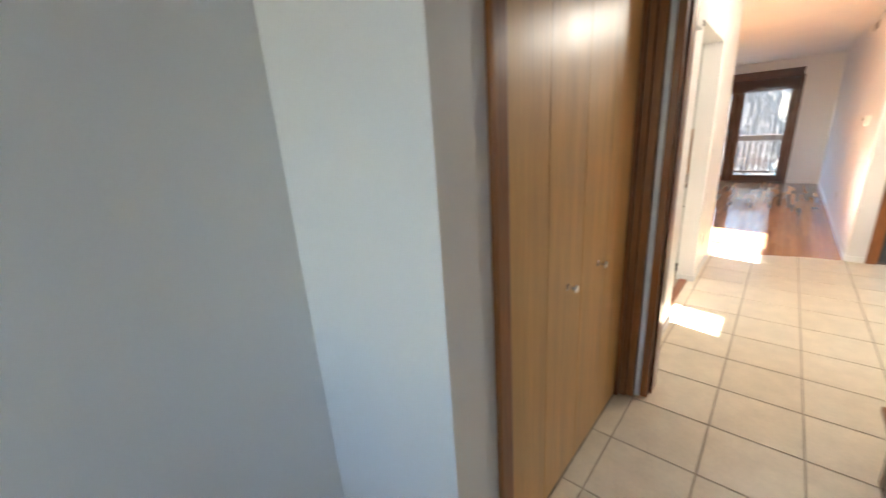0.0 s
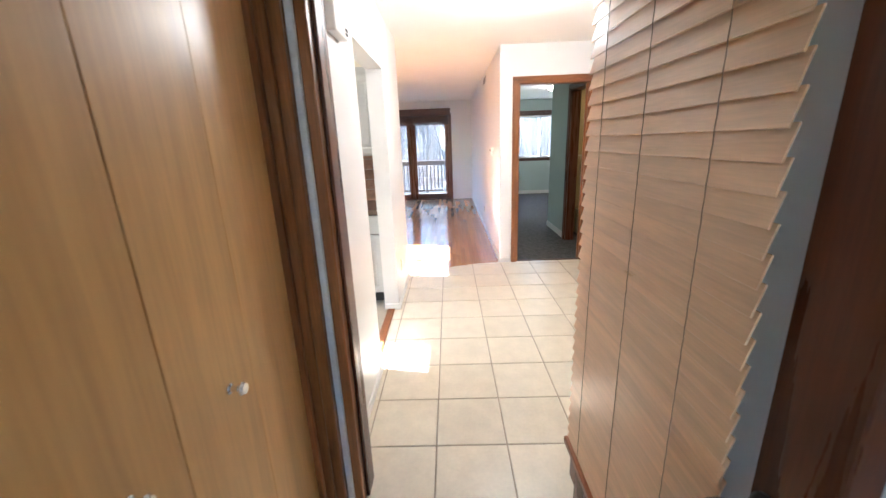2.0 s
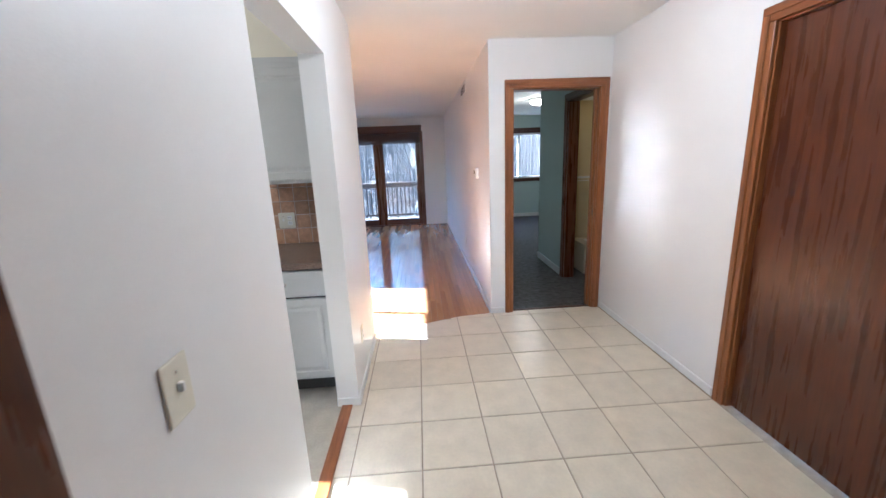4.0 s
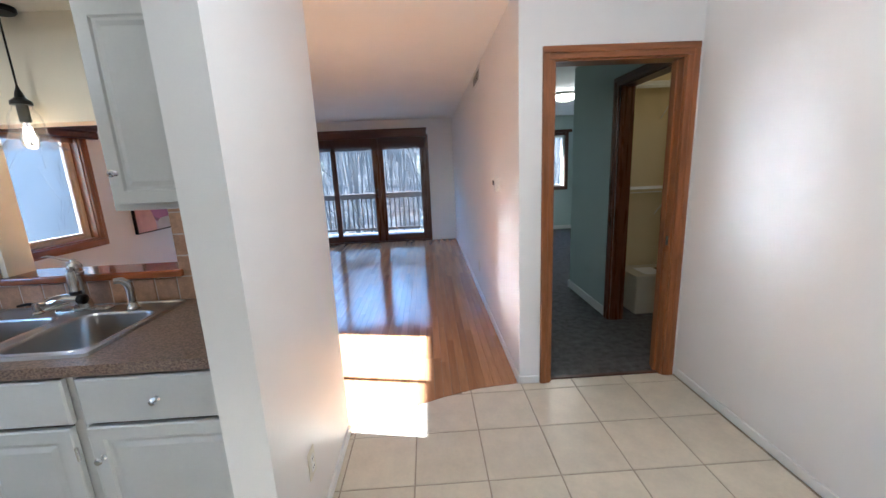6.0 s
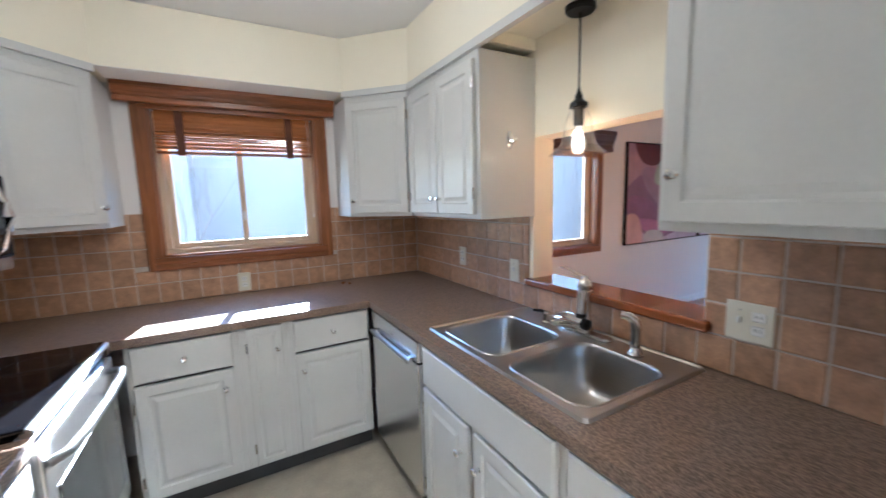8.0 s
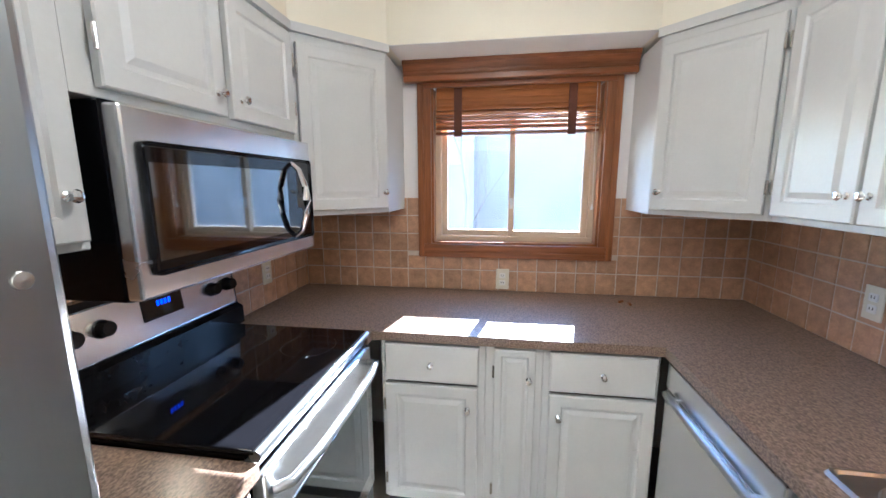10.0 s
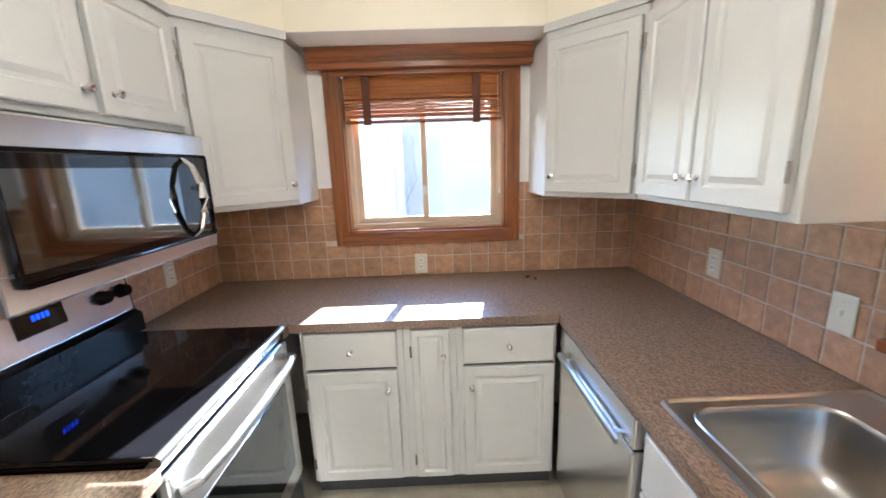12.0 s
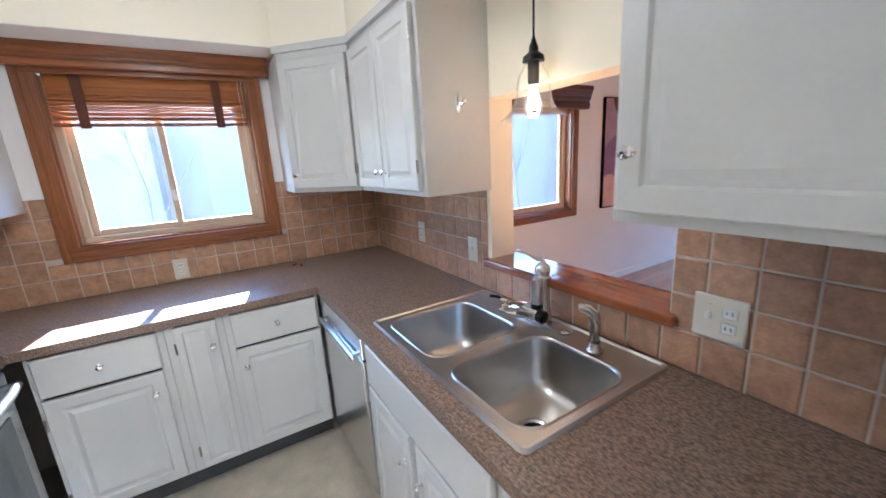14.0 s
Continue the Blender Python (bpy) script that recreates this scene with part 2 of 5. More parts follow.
def tube(bm, pts, radii, seg=10, flat=1.0):
    """A round bar along points; radii is one radius or one each."""
    pts = [Vector(p) for p in pts]
    radii = [radii] * len(pts) if isinstance(radii, (int, float)) else radii
    rings, up = [], Vector((0.013, 0.02, 1))
    for i, p in enumerate(pts):
        d = (pts[min(i + 1, len(pts) - 1)] - pts[max(i - 1, 0)]).normalized()
        s = d.cross(up)
        if s.length < 0.05:
            s = d.cross(Vector((1, 0.1, 0)))
        s.normalize()
        u = s.cross(d)
        rings.append([bm.verts.new(p + radii[i] * (math.cos(a) * s + flat * math.sin(a) * u)) for a in (2 * math.pi * k / seg for k in range(seg))])
    for a, b in zip(rings, rings[1:]):
        for i in range(seg):
            bm.faces.new([a[i], a[(i + 1) % seg], b[(i + 1) % seg], b[i]])
    bm.faces.new(rings[0][::-1]), bm.faces.new(rings[-1])
    return bm


def prism(bm, outline, z0, z1):
    """An upright prism on an outline in x and y."""
    a = [bm.verts.new((x, y, z0)) for x, y in outline]
    b = [bm.verts.new((x, y, z1)) for x, y in outline]
    bm.faces.new(a[::-1]), bm.faces.new(b)
    for i in range(len(a)):
        j = (i + 1) % len(a)
        bm.faces.new([a[i], a[j], b[j], b[i]])
    return bm


def slab(us, vs, holes, w0, w1, axes):
    """A slab with rectangular holes right through it. axes names the world axes of u, v and the thickness w."""
    bm = bmesh.new()
    us = sorted({*us, *(h[0] for h in holes), *(h[1] for h in holes)})
    vs = sorted({*vs, *(h[2] for h in holes), *(h[3] for h in holes)})
    grid = {}

    def at(i, j, w):
        if (i, j, w) not in grid:
            p = [0, 0, 0]
            for a, val in zip(axes, (us[i], vs[j], w)):
                p["xyz".index(a)] = val
            grid[i, j, w] = bm.verts.new(p)
        return grid[i, j, w]

    def full(i, j):
        if not (0 <= i < len(us) - 1 and 0 <= j < len(vs) - 1):
            return False
        u, v = (us[i] + us[i + 1]) / 2, (vs[j] + vs[j + 1]) / 2
        return not any(h[0] < u < h[1] and h[2] < v < h[3] for h in holes)

    for i in range(len(us) - 1):
        for j in range(len(vs) - 1):
            if full(i, j):
                for w in (w0, w1):
                    bm.faces.new([at(i, j, w), at(i + 1, j, w), at(i + 1, j + 1, w), at(i, j + 1, w)])
                for di, dj, a, b in ((-1, 0, (i, j), (i, j + 1)), (1, 0, (i + 1, j), (i + 1, j + 1)), (0, -1, (i, j), (i + 1, j)), (0, 1, (i, j + 1), (i + 1, j + 1))):
                    if not full(i + di, j + dj):
                        bm.faces.new([at(*a, w0), at(*b, w0), at(*b, w1), at(*a, w1)])
    return bm


def frame_bars(name, x0, x1, z0, z1, width, m, mats, parent, y0=-0.02, y1=0.0, sides="lrtb", bev=0.003):
    """Four mitre-less bars round an opening, as parts, in the plane x-z of m; front towards -y."""
    def bar(a, b, c, d, mt):
        bm = cube(a, b, y0, y1, c, d, bev)
        bm.transform(m)
        part(name, bm, mt, parent)
    if "l" in sides:
        bar(x0, x0 + width, z0 + (width if "b" in sides else 0), z1 - width, mats[0])
    if "r" in sides:
        bar(x1 - width, x1, z0 + (width if "b" in sides else 0), z1 - width, mats[0])
    if "t" in sides:
        bar(x0, x1, z1 - width, z1, mats[1])
    if "b" in sides:
        bar(x0, x1, z0, z0 + width, mats[1])


def ring_door(w, h, rings, back=0.018):
    """A panelled front in x-z with its face towards -y: rings of (inset, depth) from the edge inwards."""
    bm = bmesh.new()
    loops = [[bm.verts.new(p) for p in ((0, back, 0), (w, back, 0), (w, back, h), (0, back, h))]]
    for i, d in rings:
        loops.append([bm.verts.new(p) for p in ((i, -d, i), (w - i, -d, i), (w - i, -d, h - i), (i, -d, h - i))])
    for a, b in zip(loops, loops[1:]):
        for k in range(4):
            bm.faces.new([a[k], a[(k + 1) % 4], b[(k + 1) % 4], b[k]])
    bm.faces.new(loops[0][::-1]), bm.faces.new(loops[-1])
    return bm

# ---- structure ----
HALL_X, RIGHT_X, DOOR_Y, FAR_Y, WIN_X, SINK_Y, STOVE_Y = -0.37, 1.77, 5.43, 10.92, -3.135, 4.92, 2.515
CEIL_Z = 2.41
setting("wall_hall", slab([2.20, 5.05], [0, CEIL_Z], [(3.20, 4.14, -1, 2.0)], HALL_X - 0.13, HALL_X, "yzx"), WHITE, "white painted hall wall with a cased kitchen opening", "wall")
setting("wall_sink", slab([WIN_X - 0.16, HALL_X - 0.13], [0, CEIL_Z], [(-1.83, -1.05, 1.0, 1.715)], SINK_Y, SINK_Y + 0.13, "xzy"), CREAM, "cream kitchen wall with a pass-through above the sink", "wall")
setting("wall_window", slab([2.385, FAR_Y + 0.14], [0, CEIL_Z], [(3.27, 4.19, 1.13, 1.99), (5.53, 7.00, 0.90, 1.94)], WIN_X - 0.16, WIN_X, "yzx"), WHITE, "white outside wall with two window openings", "wall")
setting("wall_stove", slab([WIN_X, HALL_X - 0.13], [0, CEIL_Z], [], STOVE_Y - 0.13, STOVE_Y, "xzy"), CREAM, "cream kitchen wall behind the range", "wall")
setting("wall_living", slab([DOOR_Y, 11.4], [0, CEIL_Z], [], 0.70, 0.83, "yzx"), PINKISH, "warm white living room wall", "wall")
setting("wall_bedroom_door", slab([0.83, RIGHT_X + 0.12], [0, CEIL_Z], [(0.895, 1.685, -1, 2.03)], DOOR_Y, DOOR_Y + 0.12, "xzy"), WHITE, "white wall with a cased doorway to a bedroom", "wall")
setting("wall_hall_end", slab([2.20, DOOR_Y], [0, CEIL_Z], [(3.05, 3.88, -1, 2.03)], RIGHT_X, RIGHT_X + 0.12, "yzx"), WHITE, "white satin hall wall with a doorway", "wall")
setting("wall_patio", slab([WIN_X, 0.70], [0, CEIL_Z], [(-2.56, 0.15, -1, 2.06)], FAR_Y, FAR_Y + 0.14, "xzy"), PINKISH, "warm white wall round the patio doors", "wall")
setting("wall_entry", slab([HALL_X, RIGHT_X + 0.12], [0, CEIL_Z], [(-0.311, 0.66, -1, 2.03)], 2.20, 2.33, "xzy"), WHITE, "white wall round the front door", "wall")
setting("wall_closet", slab([0.78, 2.20], [0, CEIL_Z], [(1.03, 2.14, -1, 2.0)], -0.53, -0.42, "yzx"), WHITE, "white entry wall with a closet opening", "wall")
setting("wall_entry_return", slab([-1.05, -0.53], [0, CEIL_Z], [], 0.78, 0.89, "xzy"), WHITE, "white entry wall return", "wall")
setting("wall_entry_west", slab([-3.0, 0.89], [0, CEIL_Z], [], -1.16, -1.05, "yzx"), WHITE, "white entry side wall", "wall")
setting("wall_entry_east", slab([-3.0, 2.20], [0, CEIL_Z], [], 0.80, 0.91, "yzx"), WHITE, "grey shaded entry side wall", "wall")
# out of view; its opening is added to let sky light into the entry
setting("wall_entry_back", slab([-1.13, 0.91], [0, CEIL_Z], [(-1.0, -0.1, 0.95, 2.2)], -3.11, -3.0, "xzy"), WHITE, "plain unseen entry wall with an added opening for daylight", "wall")
setting("wall_closet_back", slab([0.89, 2.20], [0, CEIL_Z], [], -1.13, -1.02, "yzx"), PUTTY, "plain closet wall", "wall")
setting("wall_bedroom_far", slab([0.83, 4.4], [0, CEIL_Z], [(1.93, 3.13, 0.93, 2.02)], 11.4, 11.54, "xzy"), SAGE, "pale sage bedroom wall with a window", "wall")
setting("wall_bedroom_side", slab([5.55, 11.4], [0, CEIL_Z], [], 0.83, 0.845, "yzx"), SAGE, "pale sage bedroom wall", "wall")
setting("wall_bedroom_east", slab([7.38, 11.4], [0, CEIL_Z], [], 4.4, 4.52, "yzx"), SAGE, "pale sage bedroom wall", "wall")
setting("wall_wardrobe", slab([5.55, 7.38], [0, CEIL_Z], [(5.66, 6.38, -1, 2.05)], RIGHT_X, RIGHT_X + 0.12, "yzx"), SAGE, "pale sage wall with a closet doorway", "wall")
setting("wall_wardrobe_end", slab([RIGHT_X + 0.12, 4.4], [0, CEIL_Z], [], 7.26, 7.38, "xzy"), SAGE, "pale sage bedroom wall", "wall")
setting("wall_wardrobe_back", slab([RIGHT_X + 0.12, 3.0], [0, CEIL_Z], [], 6.86, 6.98, "xzy"), PUTTY, "warm cream closet wall", "wall")
setting("wall_wardrobe_side", slab([5.55, 6.86], [0, CEIL_Z], [], 3.0, 3.1, "yzx"), PUTTY, "warm cream closet wall", "wall")
setting("wall_wardrobe_front", slab([RIGHT_X + 0.12, 3.0], [0, CEIL_Z], [], 5.45, 5.55, "xzy"), PUTTY, "warm cream closet wall", "wall")
setting("ceiling", cube(-1.2, RIGHT_X + 0.13, -3.15, 2.33, CEIL_Z, CEIL_Z + 0.1, 0), CEIL, "white textured ceiling", "ceiling")
setting("ceiling_kitchen", cube(WIN_X - 0.16, HALL_X - 0.065, 2.33, SINK_Y + 0.065, CEIL_Z, CEIL_Z + 0.1, 0), CEILK, "white kitchen ceiling", "ceiling")
setting("ceiling_hall", cube(HALL_X - 0.065, RIGHT_X + 0.13, 2.33, DOOR_Y, CEIL_Z, CEIL_Z + 0.1, 0), CEIL, "white hall ceiling", "ceiling")
bm = bmesh.new()
prism(bm, [(WIN_X - 0.16, SINK_Y + 0.065), (HALL_X - 0.065, SINK_Y + 0.065), (HALL_X - 0.065, DOOR_Y), (0.83, DOOR_Y), (0.83, 11.06), (WIN_X - 0.16, 11.06)], CEIL_Z, CEIL_Z + 0.1)
setting("ceiling_living", bm, CEIL, "white living room ceiling", "ceiling")
setting("ceiling_bedroom", cube(0.83, 4.52, DOOR_Y, 11.54, CEIL_Z, CEIL_Z + 0.1, 0), CEIL, "white bedroom ceiling", "ceiling")

# ---- floors ----
setting("floor_kitchen", cube(WIN_X, -0.44, STOVE_Y, SINK_Y, -0.06, 0.0, 0), VINYL, "beige sheet vinyl kitchen floor", "floor")
setting("floor_bedroom", cube(0.83, 4.4, 5.48, 11.4, -0.06, 0.004, 0), CARPET, "dark grey bedroom carpet", "carpet")
floor = setting("floor", cube(-1.13, RIGHT_X + 0.12, -3.1, DOOR_Y + 0.06, -0.08, -0.004, 0), GROUT, "large beige ceramic floor tiles with brown grout", "floor")
floor_living = setting("floor_living", cube(WIN_X, 0.70, 5.03, FAR_Y + 0.1, -0.085, -0.006, 0), GROUT, "glossy reddish oak strip floor", "floor")


def arc_y(x):
    """The curved seam between the tiles and the oak."""
    return 5.02 + 0.41 * (1 - ((x - 0.70) / 1.06) ** 2) if x < 0.70 else DOOR_Y + 0.05


# ---- soffit over the cabinets ----
SOFFIT = [(-0.50, SINK_Y), (-0.50, 4.60), (-2.52, 4.60), (-2.83, 4.30), (-2.83, 3.14), (-2.52, 2.835), (-0.50, 2.835), (-0.50, STOVE_Y), (WIN_X, STOVE_Y), (WIN_X, SINK_Y)]
for name, outline, z in (("soffit", [(-1.82, SINK_Y), (-1.82, 4.60)] + SOFFIT[2:], 2.10),
                         ("soffit_pier", [(-1.005, 4.60), (-0.50, 4.60), (-0.50, SINK_Y), (-1.005, SINK_Y)], 2.10),
                         ("soffit_sink", [(-1.82, 4.62), (-1.005, 4.62), (-1.005, SINK_Y), (-1.82, SINK_Y)], 2.15),
                         ("soffit_lip", [(-1.82, 4.60), (-1.005, 4.60), (-1.005, 4.62), (-1.82, 4.62)], 2.08)):
    setting(name, prism(bmesh.new(), outline, z, CEIL_Z - 0.003), CREAM, "cream soffit above the kitchen cabinets", "soffit")
setting("soffit_underside", cube(WIN_X, -2.832, 3.145, 4.295, 2.0982, 2.0998, 0), CEILK, "white underside of the soffit above the window", "soffit")
bm = bmesh.new()
line = SOFFIT[1:7]
for (ax, ay), (bx, by) in zip(line, line[1:]):
    if ax == bx == -2.83:
        continue
    d = Vector((bx - ax, by - ay, 0)).normalized()
    n = Vector((d.y, -d.x, 0)) * -1
    a, b = Vector((ax, ay, 0)), Vector((bx, by, 0))
    prism(bm, [tuple((a + n * k)[:2]) for k in (0.018, -0.01)] + [tuple((b + n * k)[:2]) for k in (-0.01, 0.018)], 2.065, 2.099)
setting("trim_soffit", bm, CAB, "grey white moulding along the cabinet tops", "trim")

# ---- baseboards ----
for n, q in (("hall", (HALL_X, HALL_X + 0.012, 2.34, 3.20, 0, 0.055)), ("pier", (HALL_X, HALL_X + 0.012, 4.14, 5.04, 0, 0.055)), ("pier_end", (-0.50, HALL_X + 0.012, 4.128, 4.14, 0, 0.055)),
             ("hall_end", (RIGHT_X - 0.012, RIGHT_X, 3.96, DOOR_Y - 0.02, 0, 0.055)), ("living", (0.688, 0.70, DOOR_Y, FAR_Y, 0, 0.06)), ("patio", (0.19, 0.688, FAR_Y - 0.012, FAR_Y, 0, 0.06)),
             ("dining", (WIN_X, WIN_X + 0.012, 5.05, FAR_Y, 0, 0.08)), ("door_wall", (0.70, 0.83, DOOR_Y - 0.012, DOOR_Y, 0, 0.055)), ("wardrobe", (RIGHT_X - 0.012, RIGHT_X, 6.47, 7.38, 0, 0.09)),
             ("bedroom", (0.85, 4.4, 11.388, 11.4, 0, 0.09)), ("wardrobe_end", (RIGHT_X - 0.012, 4.4, 7.38, 7.392, 0, 0.09))):
    setting("baseboard_" + n, cube(*q, 0.003), BASEB, "white painted baseboard", "baseboard")

# ---- windows and doors ----
def casing(parent, a0, a1, z1, width, m, mats, depth=0.018, name="casing"):
    """A stepped door casing: two legs and a head, in the plane x-z of m, front towards -y."""
    for x0, x1, zz0, zz1, mt in ((a0 - width, a0, 0, z1, mats[0]), (a1, a1 + width, 0, z1, mats[0]), (a0 - width, a1 + width, z1, z1 + width, mats[1])):
        bm = cube(x0, x1, -depth, 0, zz0, zz1, 0.004, 2)
        if mt is mats[0]:
            inner = x0 if x0 >= a1 else x1
            s = 1 if x0 >= a1 else -1
            box(bm, min(inner + s * 0.45 * width, inner + s * 0.98 * width), max(inner + s * 0.45 * width, inner + s * 0.98 * width), -depth - 0.007, -depth, zz0, zz1 + 0.45 * width, 0.003)
        else:
            box(bm, x0, x1, -depth - 0.007, -depth, z1 + 0.45 * width, z1 + 0.98 * width, 0.003)
        bm.transform(m)
        part(name, bm, mt, parent)


def jambs(parent, a0, a1, z1, m, depth, mats, thick=0.018):
    for x0, x1, zz0, zz1, mt in ((a0, a0 + thick, 0, z1 - thick, mats[0]), (a1 - thick, a1, 0, z1 - thick, mats[0]), (a0, a1, z1 - thick, z1, mats[1])):
        bm = cube(x0, x1, 0.0, depth, zz0, zz1, 0.002)
        bm.transform(m)
        part("jamb", bm, mt, parent)


# bedroom doorway
door_1 = thing("door_1", (1.29, DOOR_Y, 0), "open bedroom doorway with an orange-stained wood casing", "door frame", kind="structure")
at = Matrix.Translation((0, DOOR_Y, 0))
casing(door_1, 0.905, 1.675, 2.02, 0.07, at, (TRIMZ, TRIMX))
jambs(door_1, 0.897, 1.683, 2.028, at, 0.12, (TRIMZ, TRIMX))
for x0, x1 in ((0.915, 0.928), (1.652, 1.665)):
    part("door_stop", cube(x0, x1, DOOR_Y + 0.045, DOOR_Y + 0.08, 0, 2.01, 0.002), TRIMZ, door_1)
part("strike_plate", cube(1.661, 1.666, DOOR_Y + 0.015, DOOR_Y + 0.04, 0.90, 0.96, 0.001), NICKEL, door_1)
part("threshold", cube(0.91, 1.67, DOOR_Y + 0.02, DOOR_Y + 0.05, -0.004, 0.008, 0.002), DARKX, door_1)
# wardrobe doorway inside the bedroom
door_2 = thing("door_2", (RIGHT_X, 6.0, 0), "dark-stained wood frame of an open closet doorway", "door frame", kind="structure")
at = Matrix.Translation((RIGHT_X, 6.02, 0)) @ Matrix.Rotation(radians(-90), 4, "Z")
casing(door_2, -0.36, 0.36, 2.04, 0.07, at, (DARKZ, DARKX))
jambs(door_2, -0.36, 0.36, 2.05, at, 0.12, (DARKZ, DARKX))
# side doorway of the hall
door_3 = thing("door_3", (RIGHT_X, 3.465, 0), "closed brown wood door in a stained casing", "door", kind="structure")
at = Matrix.Translation((RIGHT_X, 3.465, 0)) @ Matrix.Rotation(radians(-90), 4, "Z")
casing(door_3, -0.405, 0.405, 2.02, 0.07, at, (TRIMZ, TRIMY))
jambs(door_3, -0.415, 0.415, 2.03, at, 0.12, (TRIMZ, TRIMY))
bm = cube(-0.395, 0.395, 0.03, 0.065, 0.008, 2.01, 0.002)
bm.transform(at)
part("door_leaf", bm, DARKZ, door_3)
# front door frame
door_4 = thing("door_4", (0.18, 2.2, 0), "dark-stained front door frame with pale weatherstrip", "door frame", kind="structure")
for x0, x1, y0, y1, mt, nm in ((-0.42, -0.336, 2.166, 2.20, RUSTZ, "casing"), (-0.420, -0.372, 2.152, 2.166, RUSTZ, "casing"), (-0.311, -0.275, 2.20, 2.345, RUSTZ, "jamb"), (-0.275, -0.262, 2.245, 2.345, DARKZ, "door_stop"),
                               (-0.336, -0.311, 2.192, 2.20, STRIP, "weatherstrip"), (-0.365, -0.30, 2.33, 2.348, TRIMZ, "casing"), (0.622, 0.66, 2.20, 2.345, DARKZ, "jamb"), (0.612, 0.622, 2.245, 2.345, DARKZ, "door_stop"),
                               (0.66, 0.73, 2.33, 2.348, TRIMZ, "casing"), (0.66, 0.73, 2.18, 2.20, DARKZ, "casing")):
    bm = cube(x0, x1, y0, y1, 0, 1.995 if nm != "casing" else 2.03, 0.004)
    part(nm, bm, mt, door_4)
part("jamb", cube(-0.311, 0.66, 2.20, 2.345, 1.995, 2.03, 0.003), DARKX, door_4)
part("casing", cube(-0.365, 0.73, 2.33, 2.348, 2.03, 2.10, 0.004), TRIMX, door_4)
part("casing", cube(-0.42, 0.73, 2.17, 2.20, 2.03, 2.10, 0.004), DARKX, door_4)
part("strike_plate", cube(-0.276, -0.272, 2.30, 2.325, 0.86, 0.92, 0.001), NICKEL, door_4)

# front door leaf, standing open against the entry wall
front_door = thing("front_door", (0.60, 2.19, 0), "dark red-brown front door with a large glass light, standing open", "door")
X0, X1, Y0, Y1 = 0.576, 0.620, 1.335, 2.185
for y0, y1, z0, z1 in ((Y0, Y0 + 0.12, 0.012, 1.985), (Y1 - 0.12, Y1, 0.012, 1.985), (Y0 + 0.12, Y1 - 0.12, 0.012, 0.32), (Y0 + 0.12, Y1 - 0.12, 1.83, 1.985)):
    part("rail" if y1 - y0 > 0.2 else "stile", cube(X0, X1, y0, y1, z0, z1, 0.003), DARKZ, front_door)
pane = part("glass", cube(X0 + 0.018, X1 - 0.018, Y0 + 0.12, Y1 - 0.12, 0.32, 1.83, 0), GLASS, front_door)
pane.visible_shadow = False
for s, x in ((-1, X0), (1, X1)):
    m = Matrix.Translation((x, Y0 + 0.078, 0.895)) @ Matrix.Rotation(radians(90 * s), 4, "Y") @ Matrix.Diagonal((1, 1, 1.3 if s < 0 else 1.0, 1))
    part("knob", lathe(bmesh.new(), [(0, 0), (0.033, 0), (0.034, 0.004), (0.026, 0.012), (0.014, 0.018), (0.012, 0.032), (0.020, 0.038), (0.028, 0.05), (0.027, 0.062), (0.018, 0.068), (0, 0.069)], m), BLACKI, front_door, "black iron door knob", smooth=True)
m = Matrix.Translation((X0 + 0.022, Y0, 0.855)) @ Matrix.Rotation(radians(90), 4, "X")
part("latch", lathe(bmesh.new(), [(0, 0), (0.012, 0), (0.012, 0.003), (0.008, 0.009), (0, 0.009)], m, 12), NICKEL, front_door, "steel latch")
# the blind on the door
door_blind = thing("door_blind", (0.55, 1.85, 1.86), "light wood slatted blind hanging on the open front door", "blind")
part("headrail", cube(0.505, 0.574, 1.46, 2.19, 1.835, 1.895, 0.004), TRIMY, door_blind)
slat_mesh = None
for i in range(35):
    z = 1.83 - 0.0425 * i
    if slat_mesh is None:
        a = cube(-0.0018, 0.0018, 1.47, 2.185, -0.026, 0.026, 0.001)
        a.transform(Matrix.Translation((0.545, 0, 0)) @ Matrix.Rotation(radians(15), 4, "Y"))
        ob = part("slat", a, SLAT, door_blind)
        ob.location = (0, 0, z - 0.02)
        slat_mesh = ob.data
    else:
        ob = new("slat", slat_mesh)
        ob.parent, ob.location = door_blind, (0, 0, z - 0.02)
part("bottom_rail", cube(0.525, 0.565, 1.47, 2.185, 0.325, 0.352, 0.004), TRIMY, door_blind)
for y in (1.60, 1.83, 2.06):
    bm = tube(bmesh.new(), [(0.5335 + 0.001 * (k % 2), y, 1.83 - 0.02125 * k) for k in range(70)], 0.001, 5)
    part("ladder_cord", bm, CORD, door_blind)

